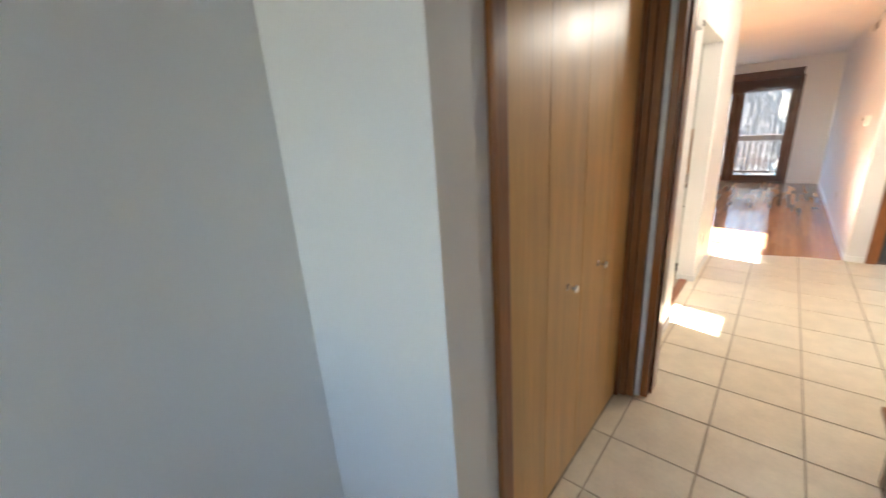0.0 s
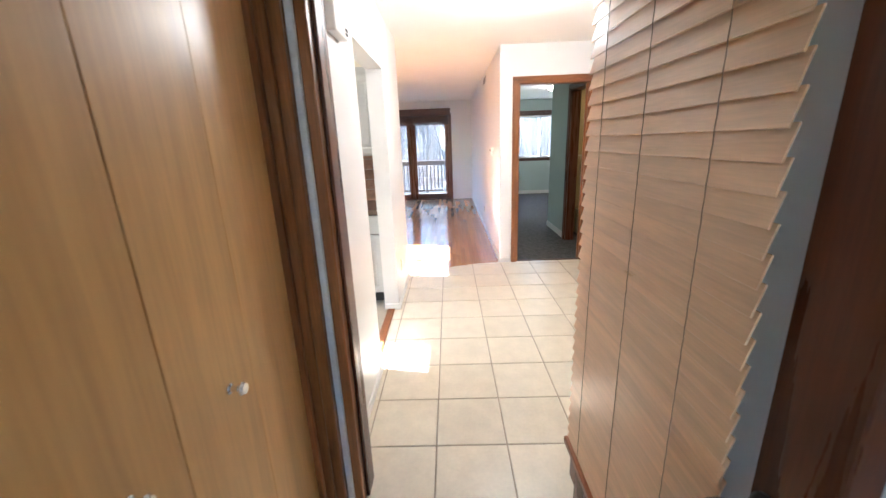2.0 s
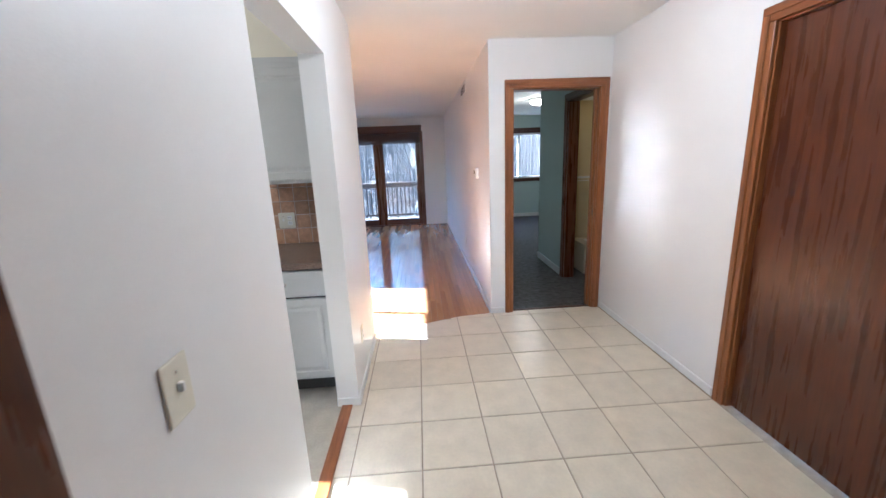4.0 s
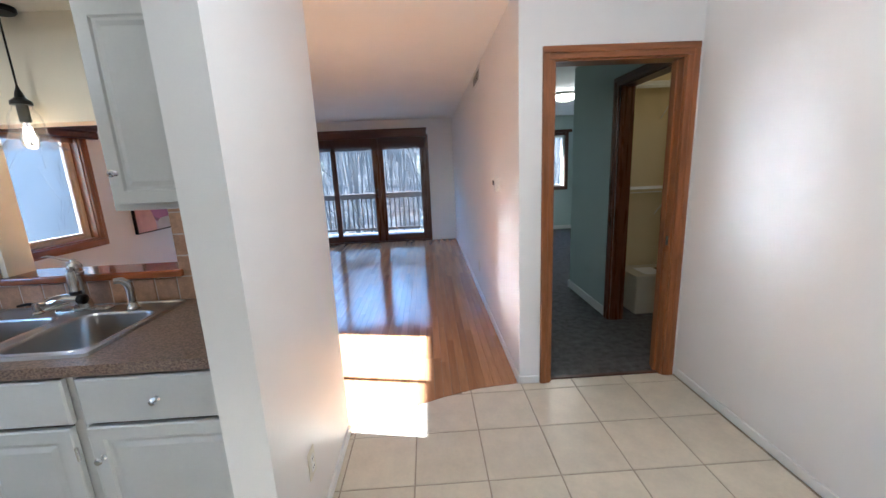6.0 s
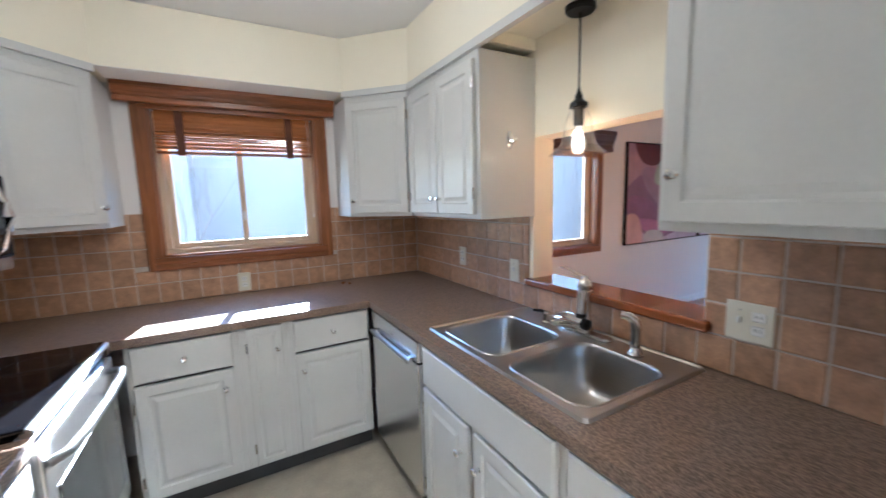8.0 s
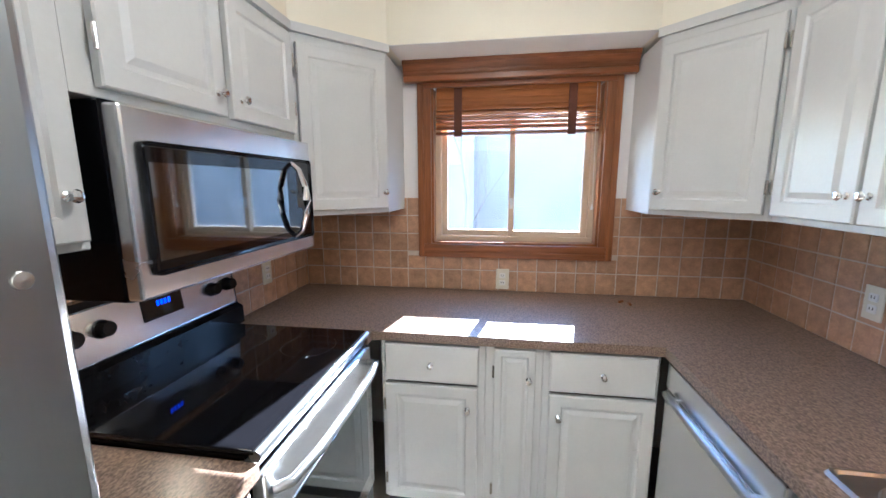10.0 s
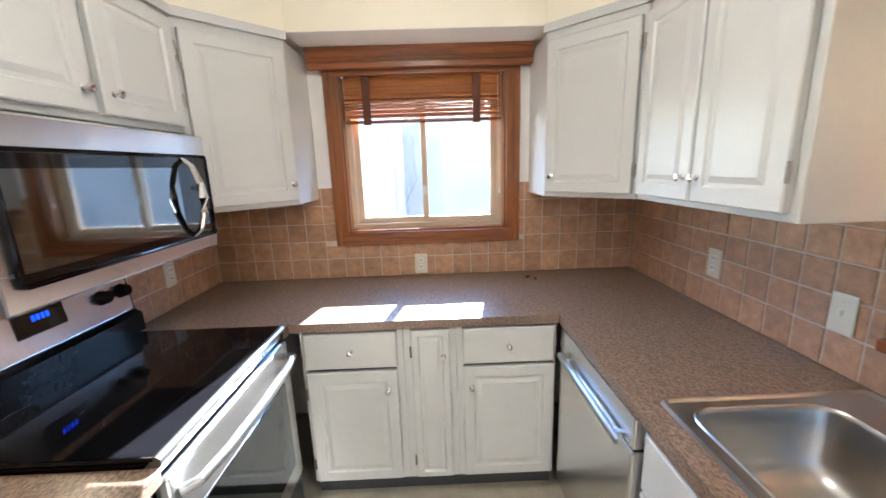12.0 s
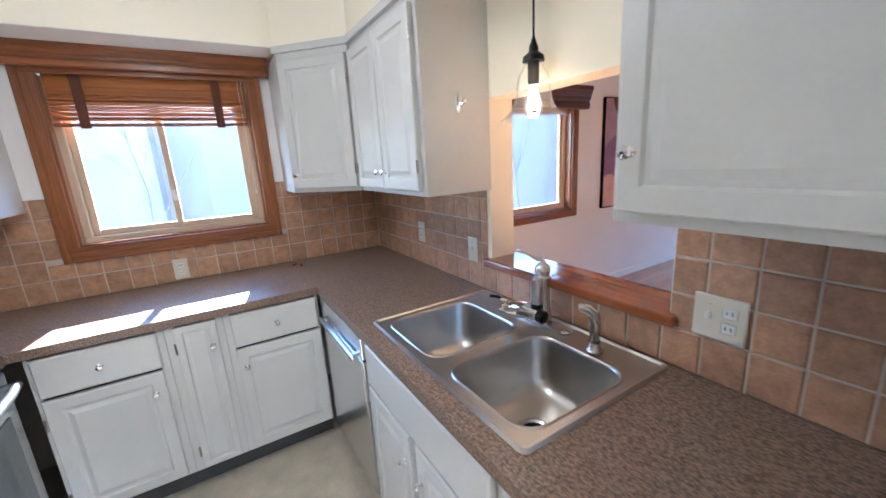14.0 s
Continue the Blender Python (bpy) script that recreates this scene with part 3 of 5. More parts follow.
# closet in the entry: bifold doors
closet_frame = thing("closet_frame", (-0.42, 1.58, 0), "brown stained casing round the entry closet", "door frame", kind="structure")
part("casing", cube(-0.42, -0.40, 0.965, 1.03, 0, 2.0, 0.006, 2), RUSTZ, closet_frame)
part("casing", cube(-0.45, -0.403, 2.128, 2.152, 0, 2.0, 0.004), TRIMZ, closet_frame)
part("casing", cube(-0.42, -0.40, 0.965, 2.165, 2.0, 2.065, 0.006, 2), TRIMY, closet_frame)
for k, (y0, y1, knob) in enumerate(((1.034, 1.293, 0), (1.297, 1.583, 1), (1.587, 1.8635, 2), (1.8635, 2.138, 0))):
    d = thing("closet_door", (-0.44, y0, 0.01), "honey-coloured veneer bifold closet door panel", "closet door", "entry closet doors")
    part("panel", cube(-0.452, -0.424, y0 - 0.001, y1 + (0.001 if y1 != 1.8635 else -0.0012), 0.012, 1.985, 0.0014), BIRCH, d)
    if knob:
        m = Matrix.Translation((-0.424, 1.453 if knob == 1 else 1.756, 0.893)) @ Matrix.Rotation(radians(90), 4, "Y")
        part("knob", lathe(bmesh.new(), [(0, 0), (0.014, 0), (0.014, 0.003), (0.007, 0.007), (0.006, 0.02), (0.013, 0.026), (0.017, 0.033), (0.013, 0.04), (0, 0.042)], m, 16), CHROME, d, "chrome knob", smooth=True)


# windows
def slider(name, y0, y1, z0, z1, x, m_label, mull, open_left=True):
    """A two-pane sliding window in the outside wall."""
    w = thing(name, (x, (y0 + y1) / 2, z0), m_label, "window", kind="structure")
    f = 0.045
    for a, b, c, d in ((y0, y0 + f, z0 + f, z1 - f), (y1 - f, y1, z0 + f, z1 - f), (y0, y1, z0, z0 + f), (y0, y1, z1 - f, z1)):
        part("window_frame", cube(x, x + 0.075, a, b, c, d, 0.004), TANV, w)
    s = 0.032
    for a, b, xx in ((y0 + f, mull + s / 2, x + 0.012), (mull - s / 2, y1 - f, x + 0.04)):
        sash = part("sash", cube(xx, xx + 0.024, a, a + s, z0 + f, z1 - f, 0.003), TANV, w)
        part("sash_bar", cube(xx, xx + 0.024, b - s, b, z0 + f, z1 - f, 0.003), TANV, w)
        part("sash_bar", cube(xx, xx + 0.024, a + s, b - s, z0 + f, z0 + f + s, 0.003), TANV, w)
        part("sash_bar", cube(xx, xx + 0.024, a + s, b - s, z1 - f - s, z1 - f, 0.003), TANV, w)
        g = part("pane", cube(xx + 0.009, xx + 0.015, a + s, b - s, z0 + f + s, z1 - f - s, 0), HAZY, w)
        g.visible_shadow = False
    part("latch", cube(x + 0.064, x + 0.075, mull - 0.008, mull + 0.008, z0 + 0.20, z0 + 0.26, 0.003), PLATEW, w)
    return w


def trim_round(w, y0, y1, z0, z1, width, x, d=0.022):
    """Stained wood trim round a window, with a stepped face."""
    for a, b, c, e, mt in ((y0, y0 + width, z0 + width, z1 - width, TRIMZ), (y1 - width, y1, z0 + width, z1 - width, TRIMZ), (y0, y1, z0, z0 + width, TRIMY), (y0, y1, z1 - width, z1, TRIMY)):
        bm = cube(x, x + d, a, b, c, e, 0.004, 2)
        part("trim", bm, mt, w)
    o = width * 0.45
    for a, b, c, e, mt in ((y0, y0 + o, z0, z1, TRIMZ), (y1 - o, y1, z0, z1, TRIMZ), (y0 + o, y1 - o, z0, z0 + o, TRIMY)):
        part("trim", cube(x + d, x + d + 0.007, a, b, c, e, 0.003), mt, w)
    r = 0.012
    for a, b, c, e in ((y0 + width - 0.002, y0 + width + r, z0 + width, z1 - width), (y1 - width - r, y1 - width + 0.002, z0 + width, z1 - width), (y0 + width, y1 - width, z0 + width - 0.002, z0 + width + r)):
        part("reveal", cube(x - 0.075, x + 0.004, a, b, c, e, 0), TRIMZ, w)


window_1 = slider("window_1", 3.285, 4.18, 1.14, 1.98, WIN_X - 0.14, "tan vinyl sliding kitchen window with brown wood trim", 3.725)
trim_round(window_1, 3.215, 4.25, 1.075, 2.05, 0.072, WIN_X)
window_2 = slider("window_2", 5.54, 6.99, 0.91, 1.93, WIN_X - 0.14, "tan vinyl sliding dining window with brown wood trim", 6.18)
trim_round(window_2, 5.47, 7.06, 0.845, 2.0, 0.072, WIN_X)


def moulded(y0, y1, z0, z1, x, d):
    """A cornice-like valance along y."""
    bm = bmesh.new()
    h = z1 - z0
    prof = [(0, 0), (d * 0.55, 0), (d * 0.62, h * 0.04), (d * 0.62, h * 0.26), (d * 0.56, h * 0.30), (d * 0.56, h * 0.33), (d * 0.66, h * 0.38), (d * 0.72, h * 0.46), (d * 0.72, h * 0.52), (d * 0.78, h * 0.58), (d * 0.9, h * 0.72), (d * 0.92, h * 0.78), (d, h * 0.8), (d, h * 0.97), (d * 0.96, h), (0, h)]
    a = [bm.verts.new((x + p, y0, z0 + q)) for p, q in prof]
    b = [bm.verts.new((x + p, y1, z0 + q)) for p, q in prof]
    bm.faces.new(a[::-1]), bm.faces.new(b)
    for i in range(len(prof)):
        j = (i + 1) % len(prof)
        bm.faces.new([a[i], a[j], b[j], b[i]])
    return bm


kitchen_blind = thing("window_blind", (WIN_X + 0.03, 3.73, 2.0), "raised brown wood blind with a moulded valance", "blind")
part("valance", moulded(3.155, 4.30, 2.0, 2.098, WIN_X + 0.03, 0.07), TRIMY, kitchen_blind)
for k in range(4):
    bm = cube(-0.0015, 0.0015, 3.31, 4.155, -0.025, 0.025, 0.001)
    bm.transform(Matrix.Translation((WIN_X - 0.035, 0, 1.99 - 0.037 * k)) @ Matrix.Rotation(radians(-14 - 4 * (k == 3)), 4, "Y"))
    part("slat", bm, SLATK, kitchen_blind)
for k in range(12):
    bm = cube(-0.024, 0.024, 3.31, 4.155, -0.0034, 0.0034, 0.001)
    bm.transform(Matrix.Translation((WIN_X - 0.035, 0, 1.866 - 0.0088 * k)) @ Matrix.Rotation(radians(random.uniform(-5, 5)), 4, "Y") @ Matrix.Rotation(random.uniform(-0.003, 0.003), 4, "X"))
    part("slat", bm, SLATK, kitchen_blind)
part("bottom_rail", cube(WIN_X - 0.06, WIN_X - 0.01, 3.31, 4.155, 1.742, 1.756, 0.003), TRIMY, kitchen_blind)
part("pull_cord", tube(bmesh.new(), [(WIN_X - 0.008, 4.135, 1.98), (WIN_X - 0.006, 4.14, 1.6), (WIN_X - 0.004, 4.142, 1.37)], 0.0013, 5), PLATEW, kitchen_blind)
part("tassel", lathe(bmesh.new(), [(0, 0.03), (0.003, 0.028), (0.007, 0.004), (0.005, 0), (0, 0)], Matrix.Translation((WIN_X - 0.004, 4.142, 1.343)), 10), PLATEW, kitchen_blind, "white cord tassel", smooth=True)
for y in (3.43, 4.02):
    part("tape", cube(WIN_X - 0.012, WIN_X - 0.006, y - 0.021, y + 0.021, 1.73, 2.0, 0.001), TAPE, kitchen_blind)
dining_blind = thing("window_blind", (WIN_X + 0.03, 6.27, 2.0), "dark brown wood valance over the dining window", "blind")
part("valance", moulded(5.40, 7.13, 1.87, 2.07, WIN_X + 0.03, 0.10), DARKX, dining_blind)
for k in range(9):
    part("slat", cube(WIN_X - 0.06, WIN_X - 0.01, 5.56, 6.97, 1.92 - 0.011 * k, 1.9235 - 0.011 * k, 0.001), SLATK, dining_blind)

# patio doors
door_5 = thing("door_5", (-1.2, FAR_Y, 0), "dark brown wood patio doors with tall glass panes", "patio door", kind="structure")
for x0, x1 in ((0.03, 0.15), (-0.80, -0.70), (-0.92, -0.82), (-1.735, -1.635), (-2.56, -2.46)):
    part("stile", cube(x0, x1, FAR_Y + 0.02, FAR_Y + 0.065, 0.02, 2.04, 0.004), DARKZ, door_5)
part("astragal", cube(-0.835, -0.785, FAR_Y + 0.005, FAR_Y + 0.02, 0.02, 2.04, 0.004), DARKZ, door_5)
for x0, x1 in ((-0.70, 0.03), (-1.635, -0.92), (-2.46, -1.735)):
    part("rail", cube(x0, x1, FAR_Y + 0.02, FAR_Y + 0.065, 0.02, 0.15, 0.004), DARKX, door_5)
    part("rail", cube(x0, x1, FAR_Y + 0.02, FAR_Y + 0.065, 1.92, 2.04, 0.004), DARKX, door_5)
    g = part("pane", cube(x0, x1, FAR_Y + 0.038, FAR_Y + 0.046, 0.15, 1.92, 0), GLASS, door_5)
    g.visible_shadow = False
casing(door_5, -2.55, 0.14, 2.05, 0.06, Matrix.Translation((0, FAR_Y, 0)), (DARKZ, DARKX), 0.016)
part("threshold", cube(-2.56, 0.15, FAR_Y - 0.01, FAR_Y + 0.14, -0.01, 0.022, 0.004), DARKX, door_5)
part("handle", tube(bmesh.new(), [(-0.86, FAR_Y + 0.018, 0.93), (-0.86, FAR_Y - 0.03, 0.95), (-0.86, FAR_Y - 0.035, 1.05), (-0.86, FAR_Y + 0.018, 1.1)], 0.011), BLACKI, door_5, "black pull handle", smooth=True)
patio_blind = thing("window_blind", (-1.2, FAR_Y - 0.05, 2.0), "dark brown raised shade with a box valance over the patio doors", "blind")
bm = cube(-2.66, 0.175, FAR_Y - 0.12, FAR_Y - 0.018, 2.07, 2.225, 0.006)
box(bm, -2.67, 0.185, FAR_Y - 0.13, FAR_Y - 0.018, 2.19, 2.232, 0.004)
part("valance", bm, DARKX, patio_blind)
for k in range(3):
    x0 = -2.60 + 0.915 * k
    for j in range(12):
        part("slat", cube(x0, x0 + 0.90, FAR_Y - 0.075 - 0.006 * (j % 2), FAR_Y - 0.03, 2.05 - 0.018 * j, 2.064 - 0.018 * j, 0.003), DARKX, patio_blind)
# bedroom window
window_3 = thing("window_3", (2.53, 11.4, 0.93), "bedroom window with dark brown wood trim and two panes", "window", kind="structure")
for x0, x1, z0, z1 in ((1.86, 1.94, 0.87, 2.09), (3.12, 3.20, 0.87, 2.09), (1.94, 3.12, 0.87, 0.95), (1.94, 3.12, 2.01, 2.09)):
    part("trim", cube(x0, x1, 11.378, 11.4, z0, z1, 0.004), DARKX, window_3)
for x0, x1, z0, z1 in ((1.94, 1.98, 0.95, 2.01), (3.08, 3.12, 0.95, 2.01), (2.51, 2.55, 0.95, 2.01), (1.98, 3.08, 0.95, 0.99), (1.98, 3.08, 1.97, 2.01)):
    part("window_frame", cube(x0, x1, 11.42, 11.48, z0, z1, 0.004), PLATEW, window_3)
g = part("pane", cube(1.98, 3.08, 11.445, 11.451, 0.99, 1.97, 0), GLASS, window_3)
g.visible_shadow = False
part("cornice", cube(1.80, 3.26, 11.335, 11.4, 2.07, 2.13, 0.006, 2), DARKX, window_3, "dark wood cornice")

# ---- kitchen ----
RAISED = [(0.0, 0.0), (0.004, 0.004), (0.046, 0.004), (0.052, -0.003), (0.062, -0.003), (0.080, 0.003)]
FLATF = [(0.0, -0.002), (0.006, 0.004), (0.010, 0.004)]
GROOVED = [(0.0, 0.0), (0.004, 0.004), (0.028, 0.004), (0.033, -0.003), (0.040, -0.003), (0.052, 0.003)]
KNOB = [(0, 0), (0.010, 0), (0.010, 0.003), (0.005, 0.006), (0.005, 0.014), (0.011, 0.019), (0.0135, 0.024), (0.010, 0.029), (0, 0.031)]


def front(name, parent, base, u, z, w, h, rings, knob=None, hinge=None):
    """A cabinet front at u along and z up in the face plane of base; its knob at (u, z) on it; hinge: "l" or "r"."""
    m = base @ Matrix.Translation((u, -0.0215, z))
    bm = ring_door(w, h, rings)
    bm.transform(m)
    d = part(name, bm, CAB, parent, local=True)
    if knob:
        bm = lathe(bmesh.new(), KNOB, m @ Matrix.Translation((knob[0], -0.004, knob[1])) @ Matrix.Rotation(radians(90), 4, "X"), 14)
        part("knob", bm, CHROME, d, "chrome knob", local=True, smooth=True)
    # low fronts get a dark strip that paints shade along the top edge
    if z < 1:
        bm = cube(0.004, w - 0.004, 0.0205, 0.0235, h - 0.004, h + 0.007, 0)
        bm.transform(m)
        part("reveal", bm, GAPSHADE, d, "dark strip painted as the shade above the front", local=True)
    if hinge:
        x = -0.003 if hinge == "l" else w + 0.003
        for zz in (0.07, h - 0.12):
            bm = tube(bmesh.new(), [m @ Vector((x, -0.003, zz)), m @ Vector((x, -0.003, zz + 0.05))], 0.005, 8)
            part("hinge", bm, NICKEL, d, "nickel hinge", local=True)
    return d


def cabinet(name, m, w, d, h, label, group, z0=0.0):
    """An empty-fronted carcass from (0, 0) to (w, d) behind the face plane y = 0 of m."""
    c = thing(name, m, label, "cabinet", group)
    part("body", cube(0, w, 0.0, d, z0, h, 0.002), CAB, c, local=True)
    return c


I4 = Matrix.Identity(4)
EAST = Matrix.Rotation(radians(90), 4, "Z")    # face towards +x, u along +y
NORTH = Matrix.Rotation(radians(180), 4, "Z")  # face towards +y, u along -x
FX = -2.482

BASE, UPPER = "kitchen base cabinets", "kitchen wall cabinets"
# base units under the window
c = cabinet("base_cabinet", Matrix.Translation((FX, 3.185, 0)) @ EAST, 0.435, 0.63, 0.843, "grey white base cabinet with one drawer and one raised-panel door", BASE, 0.10)
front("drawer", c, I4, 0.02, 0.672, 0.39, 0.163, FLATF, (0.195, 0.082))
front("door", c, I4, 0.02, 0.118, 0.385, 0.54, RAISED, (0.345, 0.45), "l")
c = cabinet("base_cabinet", Matrix.Translation((FX, 3.621, 0)) @ EAST, 0.225, 0.63, 0.843, "narrow grey white base cabinet with a tall grooved door", BASE, 0.10)
d = front("door", c, I4, 0.034, 0.118, 0.162, 0.718, GROOVED, (0.135, 0.60), "l")
for k in range(3):
    part("groove", cube(0.085 + 0.022 * k, 0.089 + 0.022 * k, -0.0225, -0.0195, 0.19, 0.76, 0.001), CAB, d, local=True)
c = cabinet("base_cabinet", Matrix.Translation((FX, 3.847, 0)) @ EAST, 0.43, 0.63, 0.843, "grey white base cabinet with one drawer and one raised-panel door", BASE, 0.10)
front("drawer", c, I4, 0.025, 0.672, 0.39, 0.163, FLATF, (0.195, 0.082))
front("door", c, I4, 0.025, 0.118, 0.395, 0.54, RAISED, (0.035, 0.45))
# base units on the sink side
FY = 4.305
c = cabinet("sink_cabinet", Matrix.Translation((-1.83, FY, 0)), 0.785, 0.60, 0.68, "grey white sink base cabinet with two raised-panel doors", BASE, 0.10)
part("face", cube(0, 0.785, 0, 0.018, 0.68, 0.843, 0.002), CAB, c, local=True)
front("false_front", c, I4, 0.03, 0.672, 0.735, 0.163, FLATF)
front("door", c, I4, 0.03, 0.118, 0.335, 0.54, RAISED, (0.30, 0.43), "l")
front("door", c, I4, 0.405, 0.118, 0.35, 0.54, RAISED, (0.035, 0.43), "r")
c = cabinet("base_cabinet", Matrix.Translation((-1.043, FY, 0)), 0.54, 0.60, 0.843, "grey white base cabinet with one drawer above a raised-panel door", BASE, 0.10)
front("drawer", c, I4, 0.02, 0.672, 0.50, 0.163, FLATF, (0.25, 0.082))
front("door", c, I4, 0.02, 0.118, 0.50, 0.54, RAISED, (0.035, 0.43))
# the piece between range and refrigerator
c = cabinet("base_cabinet", Matrix.Translation((-1.352, 3.135, 0)) @ NORTH, 0.34, 0.60, 0.843, "narrow grey white base cabinet beside the range", BASE, 0.10)
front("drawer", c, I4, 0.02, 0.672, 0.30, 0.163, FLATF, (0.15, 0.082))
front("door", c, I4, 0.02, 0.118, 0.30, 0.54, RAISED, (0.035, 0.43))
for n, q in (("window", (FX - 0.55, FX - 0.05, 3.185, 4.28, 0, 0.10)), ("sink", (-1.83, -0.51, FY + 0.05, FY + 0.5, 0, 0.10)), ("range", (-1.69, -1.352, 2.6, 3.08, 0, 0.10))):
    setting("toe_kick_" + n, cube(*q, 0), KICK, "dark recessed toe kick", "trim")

# worktop
worktop = thing("worktop", (-2.5, 4.5, 0.845), "brown speckled laminate worktop with a square front edge", "worktop")
SX0, SX1, SY0, SY1 = -1.835, -1.03, 4.355, 4.875
bm = slab([-2.452, -0.50], [4.278, SINK_Y], [(SX0, SX1, SY0, SY1)], 0.847, 0.885, "xyz")
part("top", bm, LAMINATE, worktop)
part("top", cube(WIN_X, -2.4525, STOVE_Y, SINK_Y, 0.847, 0.885, 0), LAMINATE, worktop)
part("top", cube(-2.452, -2.402, STOVE_Y, 3.155, 0.847, 0.885, 0), LAMINATE, worktop)
side_top = thing("worktop", (-1.52, 2.85, 0.845), "short brown laminate worktop between range and refrigerator", "worktop")
part("top", cube(-1.698, -1.345, STOVE_Y, 3.165, 0.847, 0.885, 0.003), LAMINATE, side_top)

# dishwasher
dishwasher = thing("dishwasher", (-2.15, FY, 0), "stainless steel dishwasher with a long bar handle", "dishwasher")
part("body", cube(-2.435, -1.842, FY + 0.02, FY + 0.58, 0.02, 0.84, 0.002), BLACKM, dishwasher)
part("door", cube(-2.432, -1.845, FY - 0.025, FY + 0.02, 0.11, 0.735, 0.006, 2), STEELB, dishwasher)
part("control_strip", cube(-2.432, -1.845, FY - 0.025, FY + 0.02, 0.742, 0.838, 0.006, 2), STEELB, dishwasher)
part("handle", cube(-2.39, -1.885, FY - 0.055, FY - 0.035, 0.727, 0.75, 0.008, 2), STEEL, dishwasher, "brushed steel bar handle")
for x in (-2.35, -1.93):
    part("bracket", cube(x, x + 0.02, FY - 0.04, FY - 0.02, 0.73, 0.748, 0.002), STEEL, dishwasher)
part("kick_plate", cube(-2.43, -1.847, FY + 0.03, FY + 0.05, 0.0, 0.105, 0.002), BLACKM, dishwasher)

# sink
sink = thing("sink", (-1.43, 4.6, 0.885), "double-bowl stainless steel drop-in sink", "sink")


def rounded(x0, x1, y0, y1, r, n=5):
    out = []
    for cx, cy, a0 in ((x1 - r, y1 - r, 0), (x0 + r, y1 - r, 90), (x0 + r, y0 + r, 180), (x1 - r, y0 + r, 270)):
        for k in range(n + 1):
            a = radians(a0 + 90 * k / n)
            out.append((cx + r * math.cos(a), cy + r * math.sin(a)))
    return out


def loft(bm, loops, cap_last=True):
    rings = [[bm.verts.new(p) for p in lp] for lp in loops]
    for a, b in zip(rings, rings[1:]):
        for i in range(len(a)):
            j = (i + 1) % len(a)
            bm.faces.new([a[i], a[j], b[j], b[i]])
    if cap_last:
        bm.faces.new(rings[-1])
    return rings


bm = bmesh.new()
zt = 0.892
BOWLS = ((-1.805, -1.455, 4.382, 4.745), (-1.387, -1.058, 4.382, 4.765))
outer = [(x, y) for x, y in rounded(-1.852, -1.018, 4.338, 4.894, 0.02)]
a = [bm.verts.new((x, y, 0.8855)) for x, y in outer]
b = [bm.verts.new((x, y, zt + 0.003)) for x, y in rounded(-1.847, -1.023, 4.343, 4.889, 0.018)]
inn = rounded(-1.842, -1.028, 4.348, 4.884, 0.016)
c2 = [bm.verts.new((x, y, zt + 0.003)) for x, y in inn]
d2 = [bm.verts.new((x, y, zt - 0.003)) for x, y in rounded(-1.836, -1.034, 4.354, 4.878, 0.014)]
for p, q in ((a, b), (b, c2), (c2, d2)):
    for i in range(len(p)):
        j = (i + 1) % len(p)
        bm.faces.new([p[i], p[j], q[j], q[i]])
edges = [e for e in bm.edges if e.verts[0] in d2 and e.verts[1] in d2]
for x0, x1, y0, y1 in BOWLS:
    ring = [bm.verts.new((x, y, zt - 0.003)) for x, y in rounded(x0, x1, y0, y1, 0.065)]
    edges += [bm.edges.new((ring[i], ring[(i + 1) % len(ring)])) for i in range(len(ring))]
bmesh.ops.triangle_fill(bm, use_beauty=True, use_dissolve=False, edges=edges)
for f in [f for f in bm.faces if any(x0 + 0.05 < f.calc_center_median().x < x1 - 0.05 and y0 + 0.05 < f.calc_center_median().y < y1 - 0.05 and all(v.co.z < zt - 0.002 for v in f.verts) for x0, x1, y0, y1 in BOWLS)]:
    bm.faces.remove(f)
part("rim", bm, SINK, sink, smooth=True)
for x0, x1, y0, y1 in BOWLS:
    bm = bmesh.new()
    loops = []
    for ins, z, r in ((-0.007, zt - 0.003, 0.068), (-0.004, zt + 0.0005, 0.066), (-0.001, zt + 0.0005, 0.065), (0.003, zt - 0.004, 0.064), (0.005, zt - 0.012, 0.062), (0.012, 0.79, 0.060), (0.016, 0.755, 0.060), (0.024, 0.731, 0.058), (0.038, 0.714, 0.055), (0.058, 0.704, 0.05), (0.085, 0.700, 0.045), (0.13, 0.699, 0.035)):
        loops.append([(x, y, z) for x, y in rounded(x0 + ins, x1 - ins, y0 + ins, y1 - ins, r)])
    loft(bm, loops)
    bowl = part("bowl", bm, SINK, sink, smooth=True)
    cx, cy = (x0 + x1) / 2, (y0 + y1) / 2
    part("drain", lathe(bmesh.new(), [(0.056, 0.0), (0.056, 0.003), (0.046, 0.004), (0.040, -0.001), (0.0, -0.0005)], Matrix.Translation((cx, cy, 0.7005)), 24), NICKEL, bowl, "strainer drain", smooth=True)
    part("strainer", lathe(bmesh.new(), [(0.038, 0.0), (0.03, 0.002), (0.012, 0.002), (0.006, 0.012), (0, 0.012)], Matrix.Translation((cx, cy, 0.7015)), 16), BLACKM, bowl, smooth=True)

